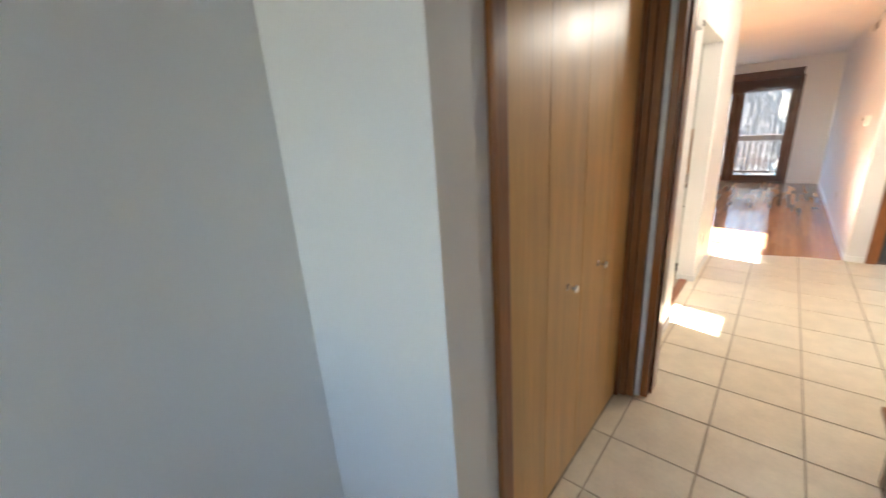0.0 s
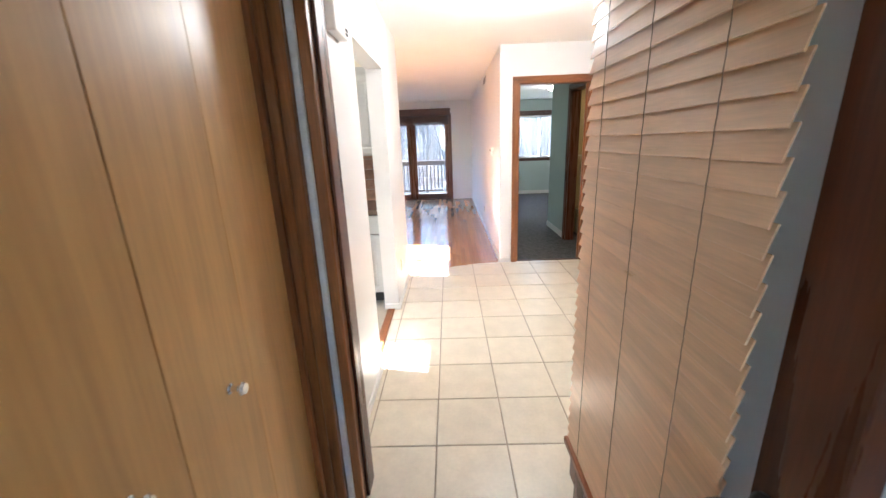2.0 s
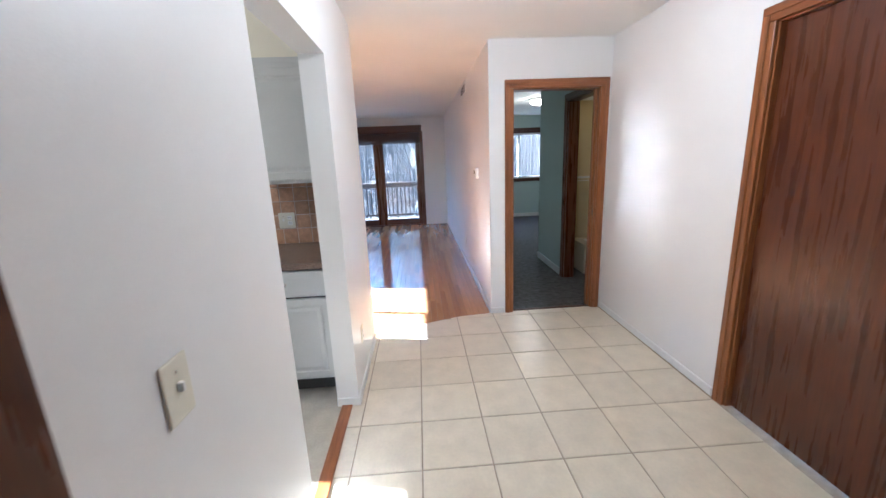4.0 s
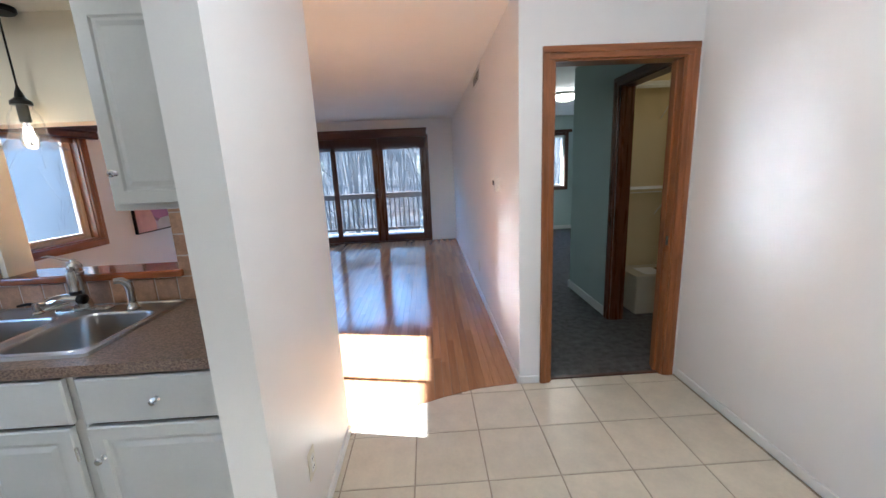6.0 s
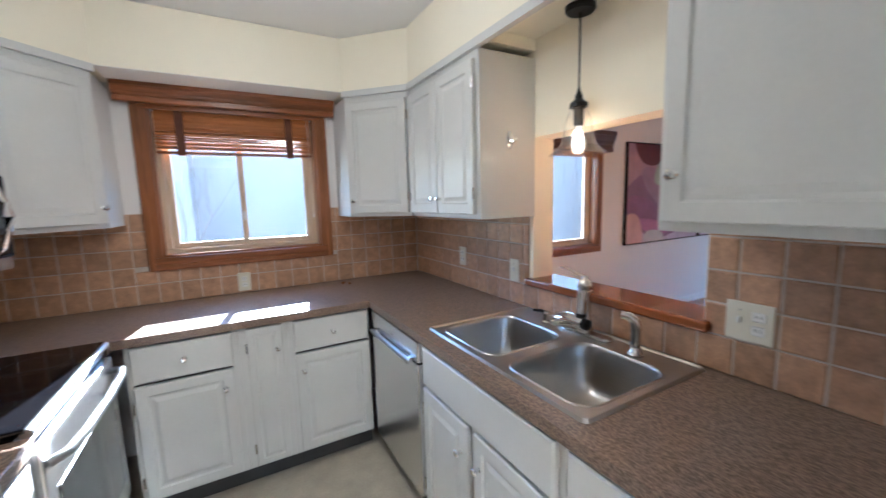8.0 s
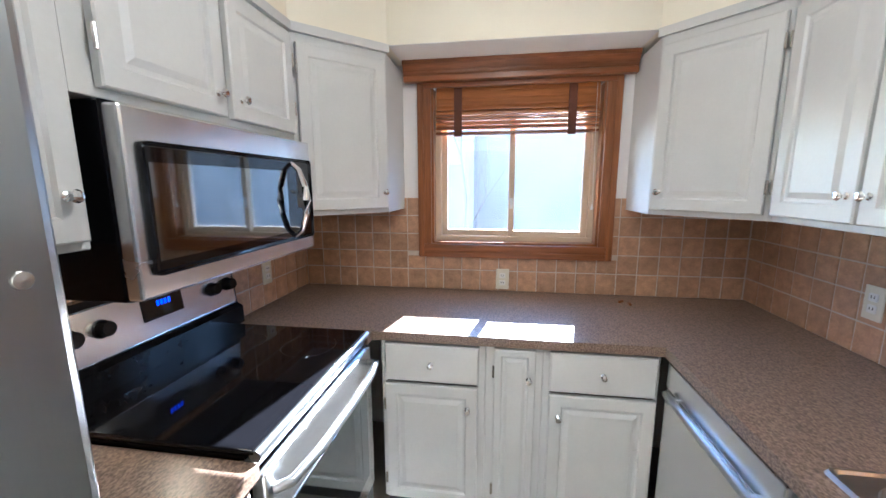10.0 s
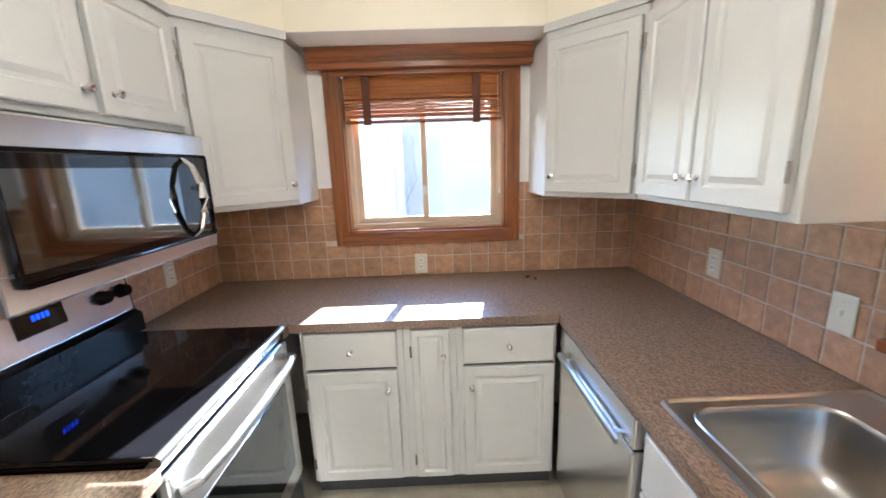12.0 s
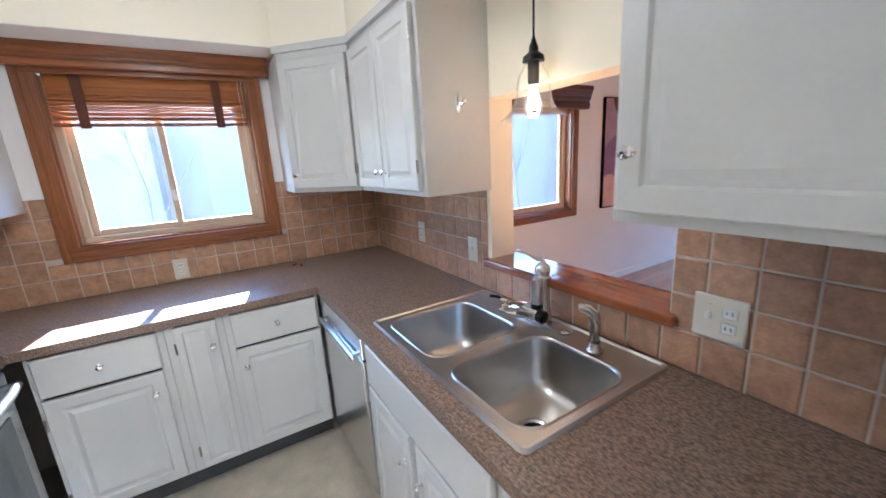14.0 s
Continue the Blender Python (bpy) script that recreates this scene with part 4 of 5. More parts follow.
# faucet with side spray and soap pump
FCX, FCY, FCZ = -1.442, 4.832, 0.89
faucet = thing("faucet", (FCX, FCY, FCZ), "nickel single-lever kitchen faucet with a chrome filter unit on its spout", "faucet")
bm = bmesh.new()
loft(bm, [[(x, y, z) for x, y in rounded(FCX - 0.125 + i, FCX + 0.125 - i, FCY - 0.028 + i, FCY + 0.028 - i, 0.0275 - i)] for i, z in ((0, FCZ), (0, FCZ + 0.006), (0.006, FCZ + 0.012))])
part("deck_plate", bm, NICKEL, faucet, smooth=True)
part("body", lathe(bmesh.new(), [(0.031, 0), (0.031, 0.012), (0.027, 0.022), (0.025, 0.05), (0.0215, 0.125), (0.022, 0.135), (0.026, 0.139), (0.026, 0.147), (0.021, 0.151), (0.025, 0.160), (0.025, 0.172), (0.019, 0.184), (0.011, 0.190), (0.008, 0.199), (0, 0.200)], Matrix.Translation((FCX, FCY, FCZ + 0.01)) @ Matrix.Diagonal((1.12, 1.12, 1.13, 1)), 24), NICKEL, faucet, smooth=True)
part("lever", tube(bmesh.new(), [(FCX + 0.006, FCY, FCZ + 0.230), (FCX - 0.02, FCY + 0.001, FCZ + 0.232), (FCX - 0.05, FCY + 0.002, FCZ + 0.238), (FCX - 0.08, FCY + 0.002, FCZ + 0.248), (FCX - 0.105, FCY + 0.002, FCZ + 0.253), (FCX - 0.128, FCY + 0.001, FCZ + 0.250)], [0.010, 0.010, 0.008, 0.007, 0.008, 0.005], 10, 0.7), NICKEL, faucet, smooth=True)
part("spout", tube(bmesh.new(), [(FCX, FCY - 0.005, FCZ + 0.055), (FCX - 0.004, FCY - 0.04, FCZ + 0.068), (FCX - 0.008, FCY - 0.07, FCZ + 0.066), (FCX - 0.010, FCY - 0.088, FCZ + 0.055)], [0.018, 0.019, 0.019, 0.017], 14), CHROME, faucet, smooth=True)
unit = part("filter_unit", tube(bmesh.new(), [(-1.524, 4.752, 0.934), (-1.520, 4.751, 0.938), (-1.502, 4.75, 0.948), (-1.452, 4.748, 0.961), (-1.412, 4.746, 0.966), (-1.367, 4.744, 0.966)], [0.013, 0.026, 0.031, 0.030, 0.026, 0.022], 16), CHROME, faucet, "chrome filter unit on the spout", smooth=True)
part("outlet", tube(bmesh.new(), [(-1.370, 4.744, 0.966), (-1.350, 4.743, 0.965), (-1.346, 4.743, 0.9645)], [0.0225, 0.0215, 0.017], 14), BLACKI, unit, "black outlet end", smooth=True)
part("ring", lathe(bmesh.new(), [(0.0, 0.0), (0.021, 0.0), (0.021, 0.022), (0.0, 0.022)], Matrix.Translation((-1.390, 4.752, 0.979)), 16), BLACKI, unit, "black ring", smooth=True)
part("cartridge", lathe(bmesh.new(), [(0.0, 0.0), (0.0185, 0.0), (0.0175, 0.078), (0.014, 0.086), (0, 0.087)], Matrix.Translation((-1.390, 4.752, 1.001)), 16), NICKEL, unit, smooth=True)
part("switch_knob", tube(bmesh.new(), [(-1.502, 4.735, 0.956), (-1.512, 4.705, 0.961)], [0.013, 0.010], 12), CHROME, unit, smooth=True)
sprayer = thing("side_sprayer", (-1.20, 4.80, 0.89), "brushed nickel side sprayer on the sink deck", "sprayer")
part("base", lathe(bmesh.new(), [(0.026, 0), (0.026, 0.006), (0.019, 0.014), (0.016, 0.03), (0.019, 0.034), (0.0, 0.034)], Matrix.Translation((-1.20, 4.80, 0.892))), NICKEL, sprayer, smooth=True)
part("wand", tube(bmesh.new(), [(-1.20, 4.80, 0.92), (-1.20, 4.80, 0.98), (-1.203, 4.798, 1.01), (-1.218, 4.785, 1.028), (-1.238, 4.77, 1.030)], [0.014, 0.017, 0.018, 0.016, 0.013], 12), NICKEL, sprayer, smooth=True)
soap = thing("soap_pump", (-1.615, 4.80, 0.89), "brushed nickel soap pump on the sink deck", "soap pump")
part("base", lathe(bmesh.new(), [(0.022, 0), (0.022, 0.006), (0.016, 0.012), (0.015, 0.035), (0.017, 0.045), (0.010, 0.052), (0, 0.052)], Matrix.Translation((-1.615, 4.80, 0.892))), NICKEL, soap, smooth=True)
part("spout", tube(bmesh.new(), [(-1.615, 4.80, 0.935), (-1.645, 4.795, 0.94), (-1.68, 4.785, 0.936)], [0.008, 0.007, 0.006], 10), BLACKI, soap, smooth=True)

# sill of the pass-through
sill = thing("pass_through_sill", (-1.44, 4.98, 1.0), "reddish varnished wood ledge in the pass-through", "ledge")
bm = cube(-1.855, -1.025, 4.888, 5.085, 1.003, 1.038, 0.008, 3)
part("board", bm, wood("varnished ledge", (0.29, 0.088, 0.028), "x", 0.18, 0.25, coat=0.4), sill)

# wall cabinets, sink side
UZ0, UZ1 = 1.345, 2.066
UFY = 4.603
c = cabinet("wall_cabinet", Matrix.Translation((-2.519, UFY, 0)), 0.70, 0.316, UZ1, "grey white wall cabinet with a pair of raised-panel doors", UPPER, UZ0)
front("door", c, I4, 0.025, UZ0 + 0.022, 0.315, 0.66, RAISED, (0.29, 0.075), "l")
front("door", c, I4, 0.352, UZ0 + 0.022, 0.325, 0.66, RAISED, (0.028, 0.075), "r")
c = cabinet("wall_cabinet", Matrix.Translation((-1.005, 4.573, 0)), 0.504, 0.346, UZ1, "grey white wall cabinet with one raised-panel door", UPPER, UZ0)
front("door", c, I4, 0.02, UZ0 + 0.024, 0.465, 0.666, RAISED, (0.03, 0.111))
# diagonal corner cabinets
for name, m, kn, hg in (("r", Matrix.Translation((-2.823, 4.307, 0)) @ Matrix.Rotation(radians(43.7), 4, "Z"), 0.035, "r"),
                        ("l", Matrix.Translation((-2.523, 2.838, 0)) @ Matrix.Rotation(radians(135.6), 4, "Z"), 0.37, "l")):
    c = thing("corner_cabinet", m, "grey white diagonal corner wall cabinet with one raised-panel door", "cabinet", UPPER)
    inv = m.inverted()
    cy, s = (SINK_Y, 1) if name == "r" else (STOVE_Y, -1)
    pts = [(-2.823, 4.307), (-2.523, 4.593), (-2.523, SINK_Y), (WIN_X, SINK_Y), (WIN_X, 4.307)] if name == "r" else [(-2.523, 2.838), (-2.823, 3.132), (WIN_X, 3.132), (WIN_X, STOVE_Y), (-2.523, STOVE_Y)]
    bm = prism(bmesh.new(), pts, UZ0, UZ1)
    part("body", bm, CAB, c)
    front("door", c, I4, 0.014, UZ0 + 0.022, 0.39, 0.66, RAISED, (kn, 0.075), hg)
# wall cabinets, range side (u runs towards -x)
c = cabinet("wall_cabinet", Matrix.Translation((-1.692, 2.835, 0)) @ NORTH, 0.827, 0.318, UZ1, "short grey white cabinet above the microwave with two doors", UPPER, 1.655)
front("door", c, I4, 0.05, 1.675, 0.365, 0.37, RAISED, (0.33, 0.06), "l")
front("door", c, I4, 0.445, 1.675, 0.355, 0.37, RAISED, (0.035, 0.06), "r")
c = cabinet("wall_cabinet", Matrix.Translation((-1.345, 2.835, 0)) @ NORTH, 0.345, 0.318, UZ1, "grey white wall cabinet beside the microwave", UPPER, UZ0)
front("door", c, I4, 0.015, UZ0 + 0.02, 0.315, 0.67, RAISED, (0.28, 0.09))
c = cabinet("wall_cabinet", Matrix.Translation((-0.515, 2.835, 0)) @ NORTH, 0.828, 0.318, UZ1, "grey white cabinet above the refrigerator with two doors", UPPER, 1.72)
front("door", c, I4, 0.02, 1.74, 0.385, 0.31, RAISED, (0.35, 0.05))
front("door", c, I4, 0.42, 1.74, 0.385, 0.31, RAISED, (0.035, 0.05))
# hook on the end of the cabinet
hook = thing("cabinet_latch_hook", (-1.818, 4.72, 1.70), "small chrome hook screwed to the cabinet side", "hook")
part("plate", lathe(bmesh.new(), [(0, 0), (0.020, 0), (0.020, 0.004), (0.012, 0.007), (0, 0.007)], Matrix.Translation((-1.8205, 4.765, 1.695)) @ Matrix.Rotation(radians(90), 4, "Y") @ Matrix.Diagonal((2.0, 0.8, 1, 1)), 16), CHROME, hook, smooth=True)
part("arm", tube(bmesh.new(), [(-1.81, 4.765, 1.69), (-1.798, 4.768, 1.684), (-1.792, 4.774, 1.69), (-1.792, 4.777, 1.70)], [0.006, 0.005, 0.006, 0.008]), CHROME, hook, smooth=True)

# range
RX0, RX1 = -2.398, -1.702
stove = thing("range", (-2.05, 2.85, 0), "stainless steel electric range with a black glass cooktop", "range")
part("body", cube(RX0, RX1, 2.56, 3.13, 0.02, 0.895, 0.003), BLACKM, stove)
part("cooktop", cube(RX0 - 0.002, RX1 + 0.002, 2.60, 3.150, 0.896, 0.908, 0.004, 2), BLACKG, stove, "black glass cooktop")
part("front_edge", tube(bmesh.new(), [(RX0, 3.152, 0.893), (RX1, 3.152, 0.893)], 0.014, 12), STEEL, stove, smooth=True)
door = part("oven_door", cube(RX0 + 0.004, RX1 - 0.004, 3.13, 3.168, 0.245, 0.845, 0.006, 2), STEELB, stove)
part("window", cube(RX0 + 0.07, RX1 - 0.07, 3.167, 3.172, 0.33, 0.70, 0.002), OVENG, door, "dark oven window")
part("handle", tube(bmesh.new(), [(RX0 + 0.03, 3.17, 0.79), (RX0 + 0.05, 3.205, 0.80), (RX0 + 0.15, 3.222, 0.805), (-2.05, 3.228, 0.806), (RX1 - 0.15, 3.222, 0.805), (RX1 - 0.05, 3.205, 0.80), (RX1 - 0.03, 3.17, 0.79)], 0.013, 12), STEEL, door, "curved steel handle", smooth=True)
for k in range(18):
    part("vent_slot", cube(RX0 + 0.13 + 0.025 * k, RX0 + 0.143 + 0.025 * k, 3.128, 3.146, 0.858, 0.872, 0), SLOT, stove)
part("front_trim", cube(RX0, RX1, 3.115, 3.145, 0.852, 0.885, 0.003), STEEL, stove)
part("drawer", cube(RX0 + 0.004, RX1 - 0.004, 3.13, 3.160, 0.04, 0.235, 0.006, 2), STEEL, stove)
bm = prism(bmesh.new(), [(2.52, 0.905), (2.60, 0.905), (2.60, 0.975), (2.575, 0.99), (2.555, 1.165), (2.52, 1.165)], RX0 - 0.035, RX1 - 0.03)
bm.transform(Matrix(((0, 0, 1, 0), (1, 0, 0, 0), (0, 1, 0, 0), (0, 0, 0, 1))))
part("backguard", bm, BLACKM, stove)
PANEL = Matrix.Translation((0, 2.576, 0.995)) @ Matrix.Rotation(radians(6.5), 4, "X")
bm = cube(RX0 - 0.022, RX1 - 0.048, 0.0, 0.006, 0.0, 0.15, 0.004)
bm.transform(PANEL)
panel = part("control_panel", bm, STEELB, stove)
bm = cube(-2.165, -2.012, 0.005, 0.009, 0.055, 0.132, 0.002)
bm.transform(PANEL)
part("display", bm, BLACKG, panel, "black display window")
for k in range(4):
    bm = cube(-2.115 + 0.014 * k, -2.106 + 0.014 * k, 0.0085, 0.0098, 0.095, 0.112, 0)
    bm.transform(PANEL)
    part("digit", bm, DISPLAY, panel, "glowing blue digit")
for x in (-2.385, -2.30, -1.888, -1.803):
    bm = lathe(bmesh.new(), [(0.027, 0), (0.027, 0.004), (0.0235, 0.006), (0.022, 0.028), (0.019, 0.032), (0, 0.032)], PANEL @ Matrix.Translation((x, 0.005, 0.085)) @ Matrix.Rotation(radians(-90), 4, "X"), 18)
    k = part("knob", bm, BLACKM, panel, "black range knob", smooth=True)
for x, y, r in ((-2.23, 3.0, 0.095), (-1.87, 3.0, 0.075), (-2.23, 2.75, 0.075), (-1.87, 2.75, 0.095)):
    part("burner_ring", lathe(bmesh.new(), [(r, 0), (r, 0.0004), (r - 0.003, 0.0004), (r - 0.003, 0)], Matrix.Translation((x, y, 0.9081)), 40), OVENG, stove)

# microwave
micro = thing("microwave", (-2.11, 2.72, 1.22), "stainless steel over-range microwave with a black glass door", "microwave")
MX0, MX1 = -2.505, -1.725
part("body", cube(MX0, MX1, 2.52, 2.86, 1.218, 1.65, 0.004), BLACKM, micro)
face = part("door", cube(MX0, MX1, 2.86, 2.902, 1.222, 1.642, 0.007, 2), STEELB, micro)
part("window", cube(MX0 + 0.016, MX1 - 0.034, 2.901, 2.906, 1.272, 1.57, 0.012, 2), BLACKG, face, "black glass window")
part("inner_frame", cube(MX0 + 0.185, MX1 - 0.05, 2.9062, 2.9072, 1.305, 1.525, 0.0), OVENG, face, "smoked reflecting pane")
xh = MX0 + 0.15
part("handle", tube(bmesh.new(), [(xh, 2.906, 1.285), (xh, 2.935, 1.31), (xh, 2.955, 1.37), (xh, 2.960, 1.42), (xh, 2.955, 1.47), (xh, 2.935, 1.53), (xh, 2.906, 1.555)], [0.012, 0.014, 0.016, 0.016, 0.016, 0.014, 0.012], 12, 0.6), CHROME, face, "curved chrome handle", smooth=True)
part("cooktop_lamp", cube(-1.93, -1.83, 2.74, 2.80, 1.208, 1.2175, 0.002), DIFFUSER, micro, "lit cooktop lamp")
lamp(-1.88, 2.77, 1.185, 0.035, (1.0, 0.75, 0.42), 0.02)
part("vent_grille", cube(MX0 + 0.02, MX1 - 0.02, 2.70, 2.85, 1.212, 1.219, 0.001), SLOT, micro)

# refrigerator
fridge = thing("refrigerator", (-0.96, 2.9, 0), "tall stainless steel refrigerator", "refrigerator")
part("body", cube(-1.335, -0.585, 2.54, 3.17, 0.02, 1.655, 0.004), mat("grey refrigerator side", (0.25, 0.25, 0.25), 0.5), fridge)
part("door", cube(-1.338, -0.582, 3.178, 3.252, 0.06, 1.655, 0.014, 3), STEEL, fridge)
part("hinge_cap", cube(-1.335, -1.19, 3.11, 3.235, 1.656, 1.688, 0.014, 3), BLACKM, fridge, "black plastic hinge cap")
part("plug", lathe(bmesh.new(), [(0, 0), (0.009, 0), (0.008, 0.003), (0, 0.004)], Matrix.Translation((-1.30, 3.252, 1.392)) @ Matrix.Rotation(radians(-90), 4, "X"), 12), NICKEL, fridge)
badge = bmesh.new()
box(badge, -1.230, -1.226, 3.2515, 3.2545, 1.548, 1.572, 0.0008)
for x in (-1.215, -1.197, -1.179):
    lathe(badge, [(0.0045, 0), (0.0045, 0.003), (0.0078, 0.003), (0.0078, 0)], Matrix.Translation((x, 3.2515, 1.556)) @ Matrix.Rotation(radians(-90), 4, "X"), 16)
box(badge, -1.173, -1.1695, 3.2515, 3.2545, 1.540, 1.564, 0.0008)
tube(badge, [(-1.158 - 0.034 * math.cos(a), 3.2525, 1.560 + 0.017 * math.sin(a) + 0.006) for a in (math.pi * k / 9 for k in range(-2, 9))], 0.0016, 6)
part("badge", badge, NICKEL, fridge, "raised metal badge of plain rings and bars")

# pendant lamp
PX, PY = -1.515, 4.862
pendant = thing("pendant_lamp", (PX, PY, 2.15), "lit pendant lamp with a clear glass bell shade and black socket", "pendant lamp")
P = Matrix.Translation((PX, PY, 0))
part("canopy", lathe(bmesh.new(), [(0, 2.1495), (0.056, 2.1495), (0.056, 2.135), (0.05, 2.128), (0, 2.126)], P, 28), BLACKI, pendant, smooth=True)
part("cord", tube(bmesh.new(), [(PX, PY, 2.128), (PX, PY, 1.83)], 0.0035, 8), BLACKI, pendant)
PL = P @ Matrix.Translation((0, 0, -0.045))
part("cap", lathe(bmesh.new(), [(0.004, 1.90), (0.008, 1.885), (0.014, 1.87), (0.016, 1.855), (0.034, 1.84), (0.036, 1.825), (0, 1.825)], PL), BLACKI, pendant, "black metal cap", smooth=True)
part("socket", lathe(bmesh.new(), [(0, 1.825), (0.019, 1.825), (0.019, 1.76), (0.016, 1.755), (0, 1.755)], PL), BLACKI, pendant, smooth=True)
prof = [(0.032, 1.835), (0.034, 1.81), (0.050, 1.785), (0.056, 1.755), (0.058, 1.72), (0.066, 1.69), (0.085, 1.665), (0.112, 1.645)]
part("shade", lathe(bmesh.new(), prof + [(r - 0.003, z - 0.0015) for r, z in prof[::-1]], PL, 36), SHADEG, pendant, "clear glass bell shade", smooth=True).visible_shadow = False
part("bulb", lathe(bmesh.new(), [(0.012, 1.755), (0.014, 1.74), (0.026, 1.71), (0.030, 1.685), (0.026, 1.662), (0.014, 1.65), (0, 1.648)], PL, 20), BULBG, pendant, smooth=True).visible_shadow = False
bm = bmesh.new()
for k in range(4):
    a = k * math.pi / 2
    tube(bm, [(PX + 0.006 * math.cos(a), PY + 0.006 * math.sin(a), 1.69), (PX + 0.011 * math.cos(a), PY + 0.011 * math.sin(a), 1.627)], 0.004, 6)
part("filament", bm, FILAMENT, pendant, "glowing filament")
lamp(PX, PY, 1.645, 0.0013, (1.0, 0.82, 0.58), 0.02)


# added kitchen fill light, shaped as a flush ceiling light
kitchen_fill = thing("ceiling_light", (-1.75, 3.72, CEIL_Z), "added unseen fill light shaped as a round flush ceiling light", "ceiling light")
K0 = Matrix.Translation((-1.75, 3.72, 0))
part("base", lathe(bmesh.new(), [(0, CEIL_Z - 0.001), (0.145, CEIL_Z - 0.001), (0.15, CEIL_Z - 0.025), (0.135, CEIL_Z - 0.03), (0, CEIL_Z - 0.03)], K0, 32), NICKEL, kitchen_fill, smooth=True)
part("diffuser", lathe(bmesh.new(), [(0.135, CEIL_Z - 0.031), (0.125, CEIL_Z - 0.055), (0.09, CEIL_Z - 0.075), (0.045, CEIL_Z - 0.085), (0, CEIL_Z - 0.088)], K0, 32), DIFFUSER, kitchen_fill, "glowing glass dome", smooth=True)
# fill lamp set well below the dome so the ceiling brightens too
lamp(-1.75, 3.72, CEIL_Z - 0.34, 0.32, (1.0, 0.95, 0.87), 0.1)


# outlets and switches
def plate(m, label, kind, wide=0.072):
    """A wall plate in the plane x-z of m, face towards -y."""
    p = thing("wall_plate", m, label, "outlet" if "outlet" in label else "switch")
    part("plate", cube(-wide / 2, wide / 2, -0.006, 0, -0.058, 0.058, 0.004, 2), PLATE, p, local=True)
    n = len(kind)
    for i, k in enumerate(kind):
        x = (i - (n - 1) / 2) * 0.046
        if k == "o":
            for z in (-0.02, 0.02):
                r = part("socket", cube(x - 0.016, x + 0.016, -0.009, -0.005, z - 0.014, z + 0.014, 0.004, 2), PLATEW, p, local=True)
                for dx in (-0.006, 0.006):
                    part("slot", cube(x + dx - 0.0012, x + dx + 0.0012, -0.0098, -0.0085, z - 0.003, z + 0.006, 0), SLOT, r, local=True)
        else:
            part("toggle", cube(x - 0.005, x + 0.005, -0.016, -0.005, -0.004, 0.014, 0.002), PLATEW, p, local=True)
            part("screw", cube(x - 0.003, x + 0.003, -0.0068, -0.005, 0.03, 0.036, 0.001), NICKEL, p, local=True)
    return p


SPL = SINK_Y - 0.011
plate(Matrix.Translation((-0.925, SPL, 1.063)), "ivory double plate with a switch and an outlet", "so", 0.118)
plate(Matrix.Translation((-1.955, SPL, 1.062)), "ivory single switch plate on the backsplash", "s")
plate(Matrix.Translation((-2.455, SPL, 1.080)), "ivory single outlet plate on the backsplash", "o")
plate(Matrix.Translation((WIN_X + 0.011, 3.685, 0.956)) @ EAST, "ivory outlet under the kitchen window", "o")
plate(Matrix.Translation((-2.72, STOVE_Y + 0.011, 1.05)) @ NORTH, "ivory outlet behind the range", "o")
plate(Matrix.Translation((HALL_X, 2.65, 1.083)) @ EAST, "ivory single switch plate on the hall wall", "s")
plate(Matrix.Translation((HALL_X, 4.44, 0.334)) @ EAST, "ivory outlet low on the hall pier", "o")
for k, (x, y) in enumerate(((-2.985, 4.275), (-2.95, 4.305))):
    n = thing("cork_stub", (x, y, 0.885), "small brown cork stub lying on the worktop", "cork")
    part("stub", lathe(bmesh.new(), [(0, -0.013), (0.007, -0.013), (0.0085, 0), (0.007, 0.013), (0, 0.013)], Matrix.Translation((x, y, 0.8938)) @ Matrix.Rotation(radians(90), 4, "X") @ Matrix.Rotation(radians(40 + 50 * k), 4, "Y"), 12), TRIMX, n, smooth=True)

# ---- hall, living room and bedroom things ----
PAINTS = {}


def pigment(c):
    if c not in PAINTS:
        PAINTS[c] = mat("brushed paint", c, 0.5, noise_scale=7, vary=0.14, fine=90, bump=0.1)
    return PAINTS[c]


